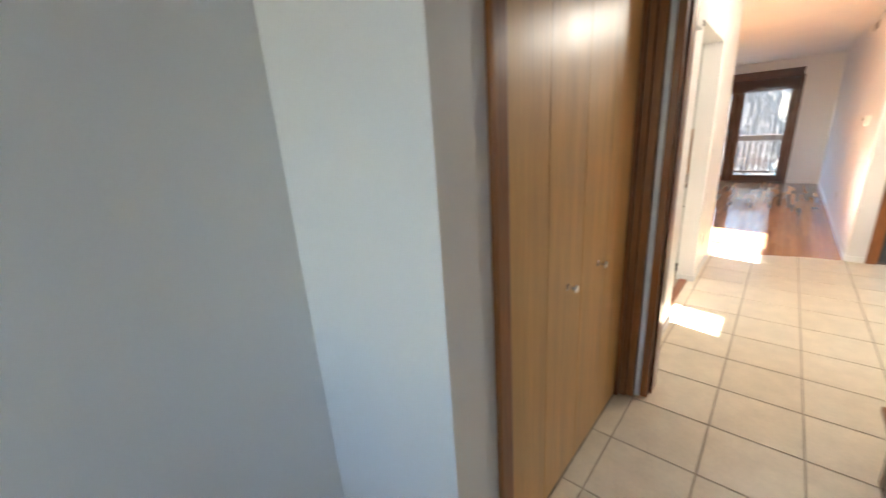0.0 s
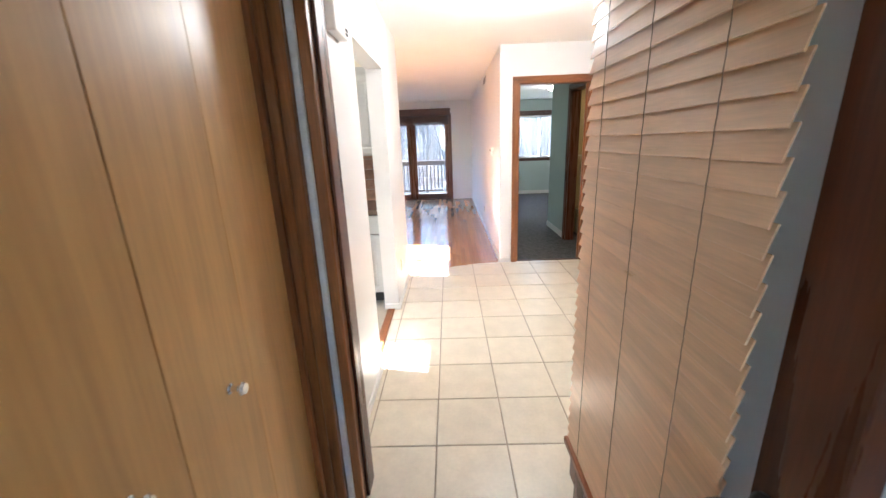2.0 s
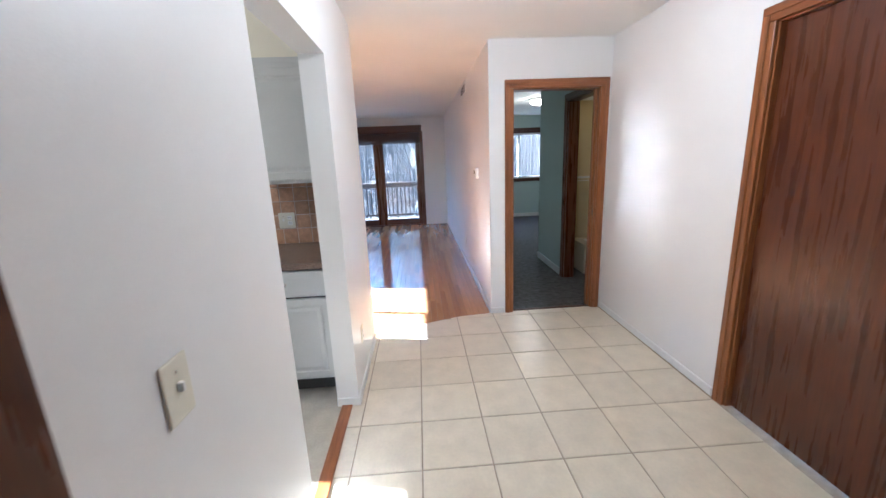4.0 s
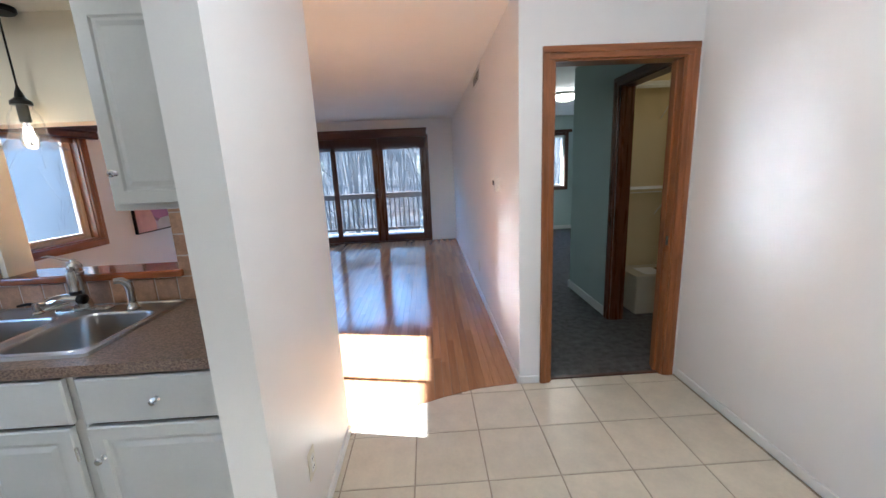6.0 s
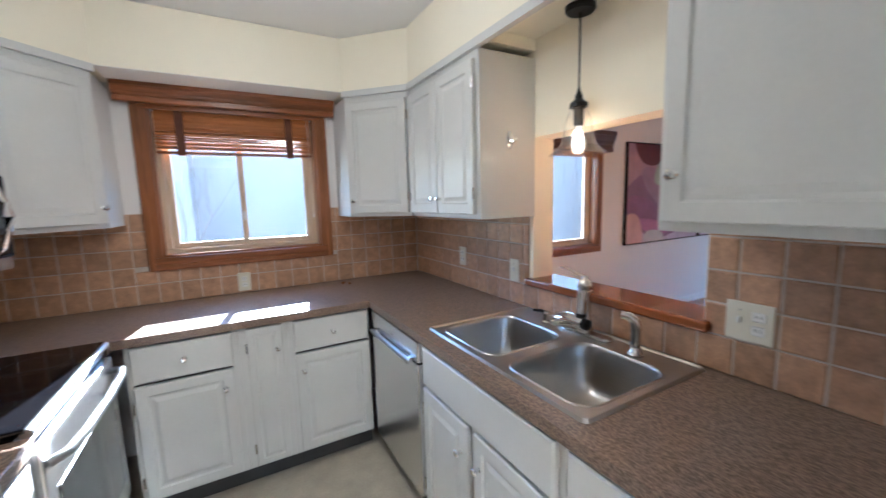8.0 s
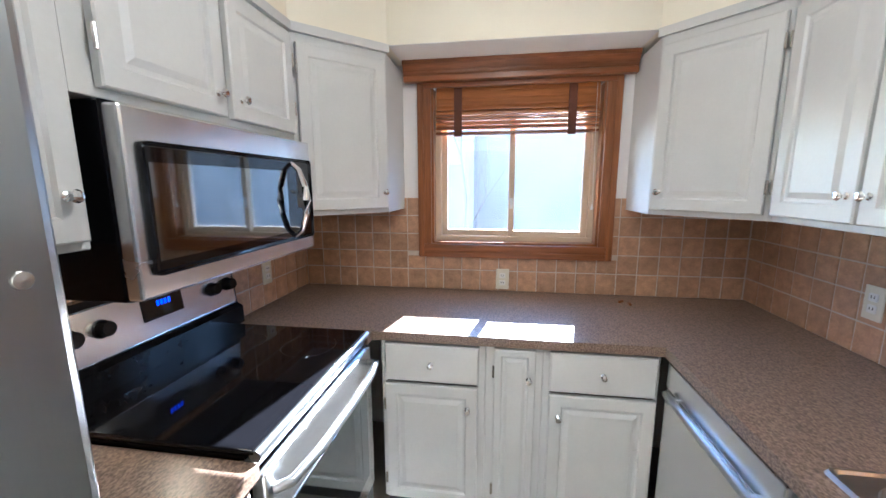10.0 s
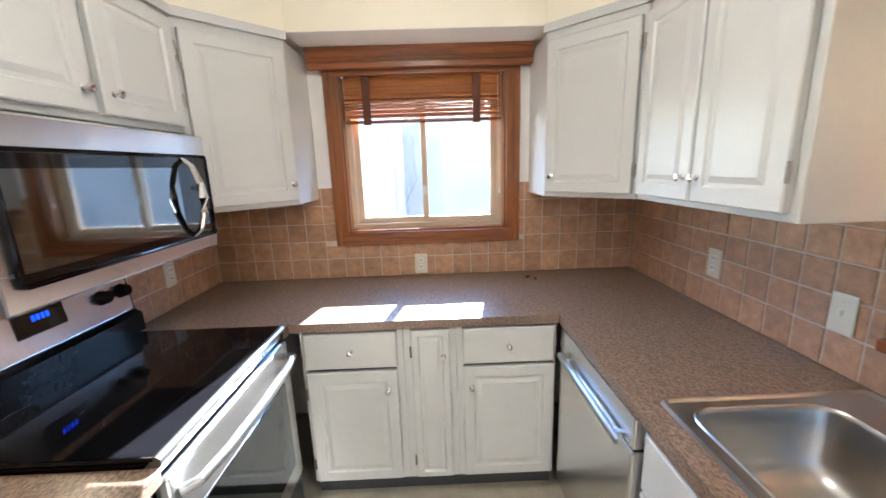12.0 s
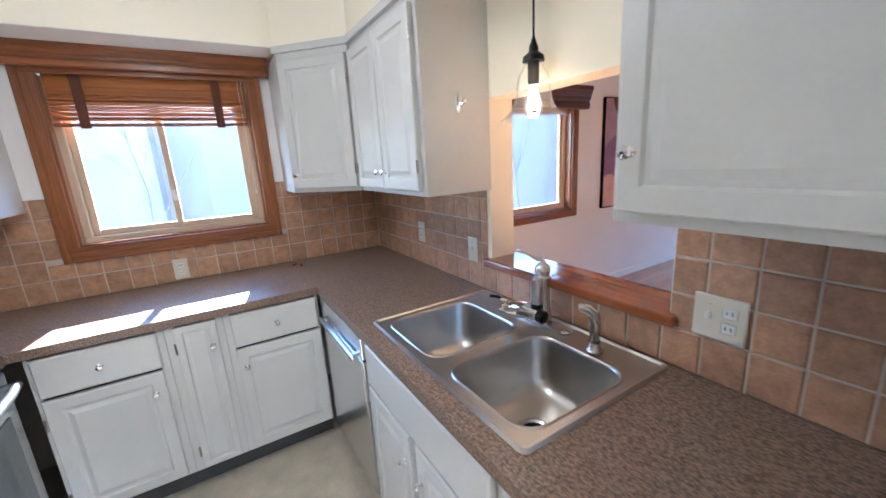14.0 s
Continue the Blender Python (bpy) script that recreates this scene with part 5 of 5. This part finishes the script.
def canvas(y0, y1, z0, z1, flip):
    """An abstract painting: rounded fields of paint laid over one another, in a thin black frame."""
    p = thing("painting", (WIN_X, (y0 + y1) / 2, z0), "large abstract painting in mauve, pink and green, thin black frame", "painting", "dining room paintings")
    w, h = y1 - y0 - 0.024, z1 - z0 - 0.024
    part("canvas", cube(WIN_X + 0.004, WIN_X + 0.028, y0 + 0.012, y1 - 0.012, z0 + 0.012, z1 - 0.012, 0), pigment((0.56, 0.44, 0.52)), p)
    fields = ((0.10, 0.72, 0.26, 0.34, 0, (0.44, 0.25, 0.28)), (0.44, 0.40, 0.44, 0.37, -12, (0.27, 0.125, 0.215)), (0.52, 0.52, 0.36, 0.17, -32, (0.36, 0.21, 0.29)),
              (0.22, 0.30, 0.24, 0.15, -30, (0.30, 0.115, 0.22)), (0.32, 0.98, 0.25, 0.19, 8, (0.12, 0.012, 0.018)), (0.90, 0.58, 0.10, 0.42, 0, (0.62, 0.48, 0.36)),
              (0.56, 0.77, 0.26, 0.14, 28, (0.40, 0.48, 0.40)), (0.72, 0.88, 0.13, 0.10, -40, (0.30, 0.42, 0.09)), (0.86, 0.96, 0.13, 0.07, -15, (0.62, 0.60, 0.28)),
              (0.33, 0.16, 0.20, 0.07, -16, (0.46, 0.17, 0.31)), (0.08, 0.11, 0.13, 0.20, 6, (0.66, 0.36, 0.31)), (0.36, 0.04, 0.15, 0.08, -8, (0.58, 0.53, 0.52)))
    for k, (u, v, a, b, turn, c) in enumerate(fields):
        ring = []
        for i in range(40):
            q = 2 * math.pi * i / 40
            du, dv = a * math.cos(q) * (1 + 0.12 * math.sin(2 * q + k)), b * math.sin(q)
            cu, sv = math.cos(radians(turn)), math.sin(radians(turn))
            x, z = u + cu * du - sv * dv, v + sv * du + cu * dv
            ring.append((y0 + 0.012 + w * (1 - x if flip else x), z0 + 0.012 + h * z))
        bm = bmesh.new()
        x = WIN_X + 0.028 + 0.0003 * (k + 1)
        bm.faces.new([bm.verts.new((x, y, z)) for y, z in ring])
        for co, no in (((0, y0 + 0.012, 0), (0, -1, 0)), ((0, y1 - 0.012, 0), (0, 1, 0)), ((0, 0, z0 + 0.012), (0, 0, -1)), ((0, 0, z1 - 0.012), (0, 0, 1))):
            bmesh.ops.bisect_plane(bm, geom=bm.verts[:] + bm.edges[:] + bm.faces[:], plane_co=co, plane_no=no, clear_outer=True)
        part("paint_field", bm, pigment(c), p)
    for a, bb, c, d in ((y0, y0 + 0.012, z0, z1), (y1 - 0.012, y1, z0, z1), (y0 + 0.012, y1 - 0.012, z0, z0 + 0.012), (y0 + 0.012, y1 - 0.012, z1 - 0.012, z1)):
        part("frame", cube(WIN_X + 0.002, WIN_X + 0.036, a, bb, c, d, 0.002), BLACKM, p)


canvas(7.45, 8.92, 0.87, 2.0, False)
canvas(8.97, 10.20, 0.87, 2.0, True)

thermostat = thing("thermostat", (0.70, 6.065, 1.306), "small white thermostat on the living room wall", "thermostat")
part("back_plate", cube(0.694, 0.70, 6.05, 6.21, 1.245, 1.362, 0.003), PLATEW, thermostat)
part("cover", cube(0.664, 0.694, 6.06, 6.20, 1.252, 1.352, 0.006, 2), PLATEW, thermostat)
part("screen", cube(0.6625, 0.665, 6.09, 6.16, 1.30, 1.335, 0), SLOT, thermostat)
vent = thing("wall_vent", (0.70, 7.2, 2.31), "white metal air vent high on the living room wall", "vent")
part("frame", slab([6.98, 7.50], [2.25, 2.39], [(7.0, 7.48, 2.27, 2.37)], 0.692, 0.70, "yzx"), PLATEW, vent)
for k in range(8):
    bm = cube(-0.001, 0.001, 7.0, 7.48, -0.007, 0.007, 0)
    bm.transform(Matrix.Translation((0.694, 0, 2.277 + 0.0122 * k)) @ Matrix.Rotation(radians(35), 4, "Y"))
    part("slat", bm, PLATEW, vent)
# dark sheet gives the shade behind the slats
part("backing", cube(0.6975, 0.6995, 7.0, 7.48, 2.27, 2.37, 0), GAPSHADE, vent)
plate(Matrix.Translation((0.70, 7.35, 0.33)) @ Matrix.Rotation(radians(-90), 4, "Z"), "white outlet low on the living room wall", "o")
chime = thing("door_chime", (HALL_X, 2.86, 1.91), "white plastic door chime high on the hall wall", "door chime")
part("cover", cube(HALL_X, HALL_X + 0.045, 2.72, 2.92, 1.905, 2.09, 0.006, 2), PLATEW, chime)
for k in range(2):
    part("grille", cube(HALL_X + 0.0445, HALL_X + 0.047, 2.875, 2.91, 1.92 + 0.018 * k, 1.932 + 0.018 * k, 0), SLOT, chime)
strip = thing("threshold_strip", (-0.43, 3.67, 0), "brown wood threshold strip between tile and vinyl", "threshold")
part("board", cube(-0.475, -0.41, 3.205, 4.135, -0.003, 0.011, 0.005, 2), TRIMY, strip)

# hall ceiling light
hall_light = thing("ceiling_light", (0.60, 3.75, CEIL_Z), "lit round flush ceiling light in the hall", "ceiling light")
H0 = Matrix.Translation((0.60, 3.75, 0))
part("base", lathe(bmesh.new(), [(0, CEIL_Z - 0.001), (0.145, CEIL_Z - 0.001), (0.15, CEIL_Z - 0.025), (0.135, CEIL_Z - 0.03), (0, CEIL_Z - 0.03)], H0, 32), NICKEL, hall_light, smooth=True)
part("diffuser", lathe(bmesh.new(), [(0.135, CEIL_Z - 0.031), (0.125, CEIL_Z - 0.055), (0.09, CEIL_Z - 0.075), (0.045, CEIL_Z - 0.085), (0, CEIL_Z - 0.088)], H0, 32), DIFFUSER, hall_light, "glowing glass dome", smooth=True)
lamp(0.60, 3.75, CEIL_Z - 0.16, 1.3, (1.0, 0.95, 0.86), 0.1)
# bedroom
light = thing("ceiling_light", (2.18, 8.8, CEIL_Z), "lit round flush ceiling light with a glass dome", "ceiling light")
L0 = Matrix.Translation((2.18, 8.8, 0))
part("base", lathe(bmesh.new(), [(0, CEIL_Z - 0.001), (0.155, CEIL_Z - 0.001), (0.16, CEIL_Z - 0.03), (0.145, CEIL_Z - 0.035), (0, CEIL_Z - 0.035)], L0, 32), NICKEL, light, smooth=True)
part("diffuser", lathe(bmesh.new(), [(0.145, CEIL_Z - 0.036), (0.135, CEIL_Z - 0.065), (0.10, CEIL_Z - 0.09), (0.05, CEIL_Z - 0.103), (0, CEIL_Z - 0.107)], L0, 32), DIFFUSER, light, "glowing glass dome", smooth=True)
lamp(2.18, 8.8, CEIL_Z - 0.16, 1.0, (1.0, 0.85, 0.65), 0.08)
for z in (1.18, 2.1):
    sh = thing("wire_shelf", (2.4, 6.7, z), "white wire closet shelf with a bracket", "shelf", "closet shelves")
    for k in range(9):
        part("wire", tube(bmesh.new(), [(1.90, 6.55 + 0.037 * k, z), (2.99, 6.55 + 0.037 * k, z)], 0.003, 6), PLATEW, sh)
    part("front_rod", tube(bmesh.new(), [(1.90, 6.545, z - 0.03), (2.99, 6.545, z - 0.03)], 0.004, 6), PLATEW, sh)
    part("bracket", tube(bmesh.new(), [(2.42, 6.86, z - 0.28), (2.42, 6.56, z - 0.01)], 0.005, 6), PLATEW, sh)
BOXC = mat("cream card", (0.52, 0.46, 0.34), 0.6, noise_scale=5, vary=0.06)
bin_ = thing("storage_box", (2.35, 6.6, 0), "cream card storage box with papers on its lid", "box")
part("box", cube(2.05, 2.65, 6.45, 6.82, 0.005, 0.36, 0.012, 2), BOXC, bin_)
part("lid", cube(2.04, 2.66, 6.44, 6.83, 0.36, 0.385, 0.008, 2), BOXC, bin_)
papers = thing("papers", (2.3, 6.6, 0.386), "loose papers and a dark folder on the storage box", "papers")
part("sheet", cube(2.15, 2.33, 6.48, 6.70, 0.386, 0.391, 0), PLATEW, papers)
part("folder", cube(2.34, 2.56, 6.47, 6.66, 0.386, 0.396, 0.001), BLACKM, papers)
lamp(2.45, 6.1, 2.2, 0.12, (1.0, 0.78, 0.45), 0.06)

# ---- outside ----
setting("ground", cube(-400, 400, -400, 400, -3.2, -3.1, 0), GROUND, "leaf-covered ground below the building", "ground")
deck = thing("balcony", (-1.0, 11.8, -0.05), "weathered wood balcony deck", "balcony")
for k in range(10):
    y = 11.08 + 0.145 * k
    part("deck_board", cube(-3.2, 1.6, y, y + 0.138, -0.075, -0.045, 0.004), DECK, deck)
# added out of view to stop grazing sun through the patio doors
setting("wall_sun_block", cube(-3.40, -3.25, 11.1, 12.36, -3.1, 5.0, 0), SIDING, "plain unseen siding wall added to keep sun off the patio doors", "wall")
rail = thing("balcony_railing", (-1.0, 12.45, -0.05), "brown wood balcony railing with slim balusters", "railing")
part("top_rail", cube(-3.2, 1.6, 12.40, 12.50, 0.80, 0.925, 0.006), RAILM, rail)
part("bottom_rail", cube(-3.2, 1.6, 12.42, 12.47, 0.03, 0.08, 0.004), RAILM, rail)
bal = None
for k in range(42):
    x = -3.15 + 0.113 * k
    if bal is None:
        ob = part("baluster", cube(-0.013, 0.013, 12.43, 12.456, 0.08, 0.80, 0.002), RAILM, rail)
        bal = ob.data
        ob.location.x = x
    else:
        ob = new("baluster", bal)
        ob.parent = rail
        ob.location.x = x
for x in (-3.2, 1.5):
    part("post", cube(x, x + 0.1, 12.38, 12.48, -0.05, 1.0, 0.004), RAILM, rail)


def tree(x, y, h, seed):
    """A bare tree: tapered trunk, limbs and twigs."""
    rnd = random.Random(seed)
    t = thing("tree", (x, y, -3.1), "bare grey winter tree standing beyond the building", "tree", "bare trees")
    bm, tw = bmesh.new(), bmesh.new()

    def grow(b, p, d, length, r, depth):
        pts, rad = [p], [r]
        for i in range(4):
            d = (d + Vector((rnd.uniform(-0.22, 0.22), rnd.uniform(-0.22, 0.22), rnd.uniform(-0.05, 0.16)))).normalized()
            pts.append(pts[-1] + d * length / 4)
            rad.append(r * (1 - 0.16 * (i + 1)))
        tube(b, pts, rad, 6 if depth < 2 else 3)
        if depth < 4:
            for k in range(rnd.randint(3, 5)):
                q = pts[rnd.randint(1, 4)]
                nd = (d + Vector((rnd.uniform(-1, 1), rnd.uniform(-1, 1), rnd.uniform(-0.1, 0.7)))).normalized()
                grow(bm if depth < 1 else tw, q, nd, length * rnd.uniform(0.45, 0.7), r * 0.45, depth + 1)

    grow(bm, Vector((x, y, -3.1)), Vector((0, 0, 1)), h, h * 0.008, 0)
    part("trunk", bm, BARK, t)
    part("twigs", tw, BARK, t)


rnd = random.Random(5)
for k in range(9):
    tree(rnd.uniform(-9, 6), rnd.uniform(16, 24), rnd.uniform(6, 9), k)
for k in range(4):
    tree(-12 - rnd.uniform(0, 5), 14 + 2.6 * k + rnd.uniform(-1, 1), rnd.uniform(5, 8), 40 + k)

# wooded hillside beyond the balcony
bm = bmesh.new()
nx, ny = 60, 24
grid = {}
for i in range(nx + 1):
    for j in range(ny + 1):
        x, y = -60 + 120 * i / nx, 26 + 34 * j / ny
        z = -3.3 + 13 * (j / ny) ** 1.2 + 0.5 * noise.noise((x * 0.2, y * 0.2, 0))
        grid[i, j] = bm.verts.new((x, y, z))
for i in range(nx):
    for j in range(ny):
        bm.faces.new([grid[i, j], grid[i + 1, j], grid[i + 1, j + 1], grid[i, j + 1]])
tagged(part("hillside", bm, GROUND), "leaf-strewn wooded hillside", "hillside", "", "structure")
rnd = random.Random(8)
vs, fs = [], []
for k in range(15000):
    x, y = rnd.uniform(-32, 26), 24 + 32 * rnd.random() ** 1.2
    z = -3.3 + 13 * max(0, (y - 26) / 34) ** 1.2
    big = rnd.random() < 0.05
    h, r = (rnd.uniform(6, 12), rnd.uniform(0.03, 0.08)) if big else (rnd.uniform(1.5, 5), rnd.uniform(0.006, 0.018))
    z0 = z if big else z + rnd.uniform(0, 7)
    dx, dy = rnd.uniform(-0.08, 0.08) * h * (1 if big else 6), rnd.uniform(-0.1, 0.1) * h
    n = len(vs)
    for a, b in ((1, 0), (-0.5, 0.87), (-0.5, -0.87)):
        vs.append((x + a * r, y + b * r, z0))
        vs.append((x + dx + a * r * 0.3, y + dy + b * r * 0.3, z0 + h))
    for a in range(3):
        b = (a + 1) % 3
        fs.append((n + 2 * a, n + 2 * b, n + 2 * b + 1, n + 2 * a + 1))
me = bpy.data.meshes.new("far_woods")
me.from_pydata(vs, [], fs)
me.materials.append(BARK)
tagged(new("far_woods", me), "dense bare grey woods on the hillside", "woods", "", "stuff")
rnd = random.Random(3)
for k in range(26):
    x, y = rnd.uniform(-9, 6), rnd.uniform(15, 30)
    b = bmesh.new()
    bmesh.ops.create_icosphere(b, subdivisions=2, radius=1)
    for v in b.verts:
        v.co *= 1 + 0.35 * noise.noise(v.co * 2 + Vector((k, 0, 0)))
    b.transform(Matrix.Translation((x, y, -3.08)) @ Matrix.Diagonal((rnd.uniform(0.5, 1.6), rnd.uniform(0.3, 0.8), 0.12, 1)))
    tagged(part("snow_patch", b, SNOW, smooth=True), "thin patch of old snow on the ground", "snow", "snow patches")

# neighbouring house seen through the kitchen window
house = thing("house", (-19, 4, -3.1), "pale blue grey neighbouring house with a low lean-to roof", "house")
# added stretch past y = 17.5 hides bright sky from the dining window
part("wall", cube(-26, -20, 2.5, 31.0, -3.1, 7.3, 0), SIDING, house)
bm = prism(bmesh.new(), [(-19.5, 7.2), (-19.5, 7.35), (-23.0, 9.2), (-26.5, 7.35), (-26.5, 7.2)], 2.1, 31.4)
bm.transform(Matrix(((1, 0, 0, 0), (0, 0, 1, 0), (0, 1, 0, 0), (0, 0, 0, 1))))
part("roof", bm, ROOFM, house)
bm = prism(bmesh.new(), [(-20.0, 4.6), (-17.6, 3.3), (-17.6, -3.1), (-20.0, -3.1)], -6.5, 2.5)
bm.transform(Matrix(((1, 0, 0, 0), (0, 0, 1, 0), (0, 1, 0, 0), (0, 0, 0, 1))))
part("lean_to", bm, SIDING, house, "low lean-to")
for y, z in ((10.4, 4.4), (10.4, -1.2), (13.8, 4.4), (18.5, 4.4), (22.5, 4.4), (18.5, -1.2)):
    w = part("window", cube(-20.0, -19.94, y, y + 1.2, z, z + 1.4, 0.01), SIDING, house)
    part("pane", cube(-19.945, -19.93, y + 0.08, y + 0.57, z + 0.08, z + 1.32, 0), PANEX, w)
    part("pane", cube(-19.945, -19.93, y + 0.63, y + 1.12, z + 0.08, z + 1.32, 0), PANEX, w)
for k in range(49):
    z = -2.9 + 0.21 * k
    part("siding_board", cube(-20.0, -19.975, 2.5, 31.0, z, z + 0.195, 0.004), SIDING, house)
for k, (x, y) in enumerate(((-12.5, 6.8), (-13.5, 2.2), (-11.5, 0.2))):
    tree(x, y, 5.0 + k * 0.6, 70 + k)

# ---- floor tiles, oak strips and backsplash tiles ----
PXT, PYT, OX, OY, GAP = 0.3475, 0.3535, 0.015, 2.873, 0.0036


def tile_piece(x0, x1, y0, y1):
    """One floor tile, its far edge following the seam where it meets the oak."""
    xs = [x0, x1]
    if y1 > 5.0 and x0 < 0.70:
        xs = [x0 + (x1 - x0) * k / 6 for k in range(7)]
    top = [(x, min(y1, arc_y(x) - 0.004)) for x in xs]
    if min(y for _, y in top) < y0 + 0.004:
        top = [(x, y) for x, y in top if y > y0 + 0.004]
        if len(top) < 2:
            return
        x0, x1 = top[0][0], top[-1][0]
    bm = bmesh.new()
    outline = [(x0, y0), (x1, y0)] + top[::-1]
    i = 0.002
    cx, cy = sum(p[0] for p in outline) / len(outline), sum(p[1] for p in outline) / len(outline)
    a = [bm.verts.new((x, y, -0.006)) for x, y in outline]
    b = [bm.verts.new((x, y, -0.0015)) for x, y in outline]
    c = [bm.verts.new((x + math.copysign(i, cx - x), y + math.copysign(i, cy - y), 0.0)) for x, y in outline]
    for p, q in ((a, b), (b, c)):
        for k in range(len(p)):
            j = (k + 1) % len(p)
            bm.faces.new([p[k], p[j], q[j], q[k]])
    bm.faces.new(c)
    part("tile", bm, CERAMIC, floor)


for i in range(-4, 6):
    for j in range(-17, 9):
        x0, x1 = OX + PXT * i + GAP, OX + PXT * (i + 1) - GAP
        y0, y1 = OY + PYT * j + GAP, OY + PYT * (j + 1) - GAP
        if y0 < 2.2 < y1:
            tile_piece(max(x0, -0.42), min(x1, 0.80), y0, y1) if min(x1, 0.80) - max(x0, -0.42) > 0.02 else None
            continue
        lim = (-0.415 if 3.2 < (y0 + y1) / 2 < 4.14 else HALL_X, RIGHT_X, 2.2, DOOR_Y + 0.02) if y1 > 2.2 else (-1.05 if y1 < 0.8 else -0.42, 0.80, -3.0, 2.2)
        x0, x1, y0, y1 = max(x0, lim[0]), min(x1, lim[1]), max(y0, lim[2]), min(y1, lim[3])
        if x1 - x0 > 0.02 and y1 - y0 > 0.02:
            tile_piece(x0, x1, y0, y1)

rnd = random.Random(11)
strips = []
W = 0.0575
n = int((0.70 - WIN_X) / W)
for i in range(n + 1):
    x0 = 0.70 - W * (i + 1)
    x1 = 0.70 - W * i - 0.0006
    x0 = max(x0, WIN_X)
    if x0 > -0.37:
        y = max(arc_y(x0), arc_y(min(x1, 0.699))) - 0.0
    else:
        y = 5.05
    first = True
    while y < FAR_Y:
        ln = rnd.uniform(0.35, 1.25)
        strips.append((x0, x1, y, min(y + ln, FAR_Y), first and x0 > -0.37))
        y += ln + 0.0006
        first = False
near = [s for s in strips if s[0] > -0.75 and s[2] < 9.0][:290]
seen = set(near)
rest = bmesh.new()


def strip_mesh(bm, x0, x1, y0, y1, curved):
    ys = (min(y0, arc_y(x0)), min(y0, arc_y(x1))) if curved else (y0, y0)
    b = 0.0005
    lo = [(x0, ys[0]), (x1, ys[1]), (x1, y1), (x0, y1)]
    hi = [(x0 + b, ys[0]), (x1 - b, ys[1]), (x1 - b, y1 - b / 2), (x0 + b, y1 - b / 2)]
    p = [bm.verts.new((x, y, -0.004)) for x, y in lo]
    q = [bm.verts.new((x, y, 0.0)) for x, y in hi]
    bm.faces.new(q)
    for k in range(4):
        bm.faces.new([p[k], p[(k + 1) % 4], q[(k + 1) % 4], q[k]])


for s in strips:
    if s in seen:
        bm = bmesh.new()
        strip_mesh(bm, *s)
        part("oak_strip", bm, OAK, floor_living)
    else:
        strip_mesh(rest, *s)
ob = part("oak_strips", rest, OAKI, floor_living)
ob["kind"] = "stuff"

TP = 0.1035
COURSES = (0.884, 1.0, 1.1015, 1.203, 1.3045, 1.405)


def splash(name, length, m, holes, label):
    """A tiled backsplash on the wall plane x-z of m, five courses high."""
    holes = [(*h[:3], min(h[3], 1.403)) for h in holes]
    s = setting(name, slab([0, length], [0.886, 1.403], holes, 0.0, -0.006, "xzy"), SGROUT, label, "backsplash")
    s.matrix_world = m
    mesh = {}
    for i in range(int(length / TP) + 1):
        for j in range(5):
            u0, u1 = i * TP + 0.0026, min((i + 1) * TP - 0.0026, length)
            v0, v1 = COURSES[j] + 0.0026, COURSES[j + 1] - 0.0026
            for h in holes:
                if u1 > h[0] and u0 < h[1] and v1 > h[2] and v0 < h[3]:
                    cuts = [(u0, min(u1, h[0]), v0, v1), (max(u0, h[1]), u1, v0, v1), (u0, u1, v0, min(v1, h[2])), (u0, u1, max(v0, h[3]), v1)]
                    u0, u1, v0, v1 = max(cuts, key=lambda q: max(0, q[1] - q[0]) * max(0, q[3] - q[2]))
            if u1 - u0 < 0.008 or v1 - v0 < 0.008:
                continue
            key = (round(u1 - u0, 4), round(v1 - v0, 4))
            if key not in mesh:
                bm = ring_door(u1 - u0, v1 - v0, [(0.0, 0.006), (0.0012, 0.0085), (0.0035, 0.0098)], -0.004)
                me = bpy.data.meshes.new("tile")
                bmesh.ops.recalc_face_normals(bm, faces=bm.faces)
                bm.to_mesh(me)
                bm.free()
                me.materials.append(SPLASH)
                mesh[key] = me
            t = new("tile", mesh[key])
            t.parent = s
            t.location = (u0, 0, v0)
    return s


splash("backsplash_sink", -0.50 - WIN_X, Matrix.Translation((WIN_X, SINK_Y, 0)), [(-1.855 - WIN_X, -1.045 - WIN_X, 1.0, 1.5)], "tan ceramic tile backsplash with pale grout behind the sink")
splash("backsplash_window", SINK_Y - STOVE_Y - 0.02, Matrix.Translation((WIN_X, STOVE_Y + 0.01, 0)) @ EAST, [(3.215 - STOVE_Y - 0.01, 4.25 - STOVE_Y - 0.01, 1.075, 1.6)], "tan ceramic tile backsplash below the kitchen window")
splash("backsplash_range", -1.345 - WIN_X, Matrix.Translation((-1.345, STOVE_Y, 0)) @ NORTH, [], "tan ceramic tile backsplash behind the range")
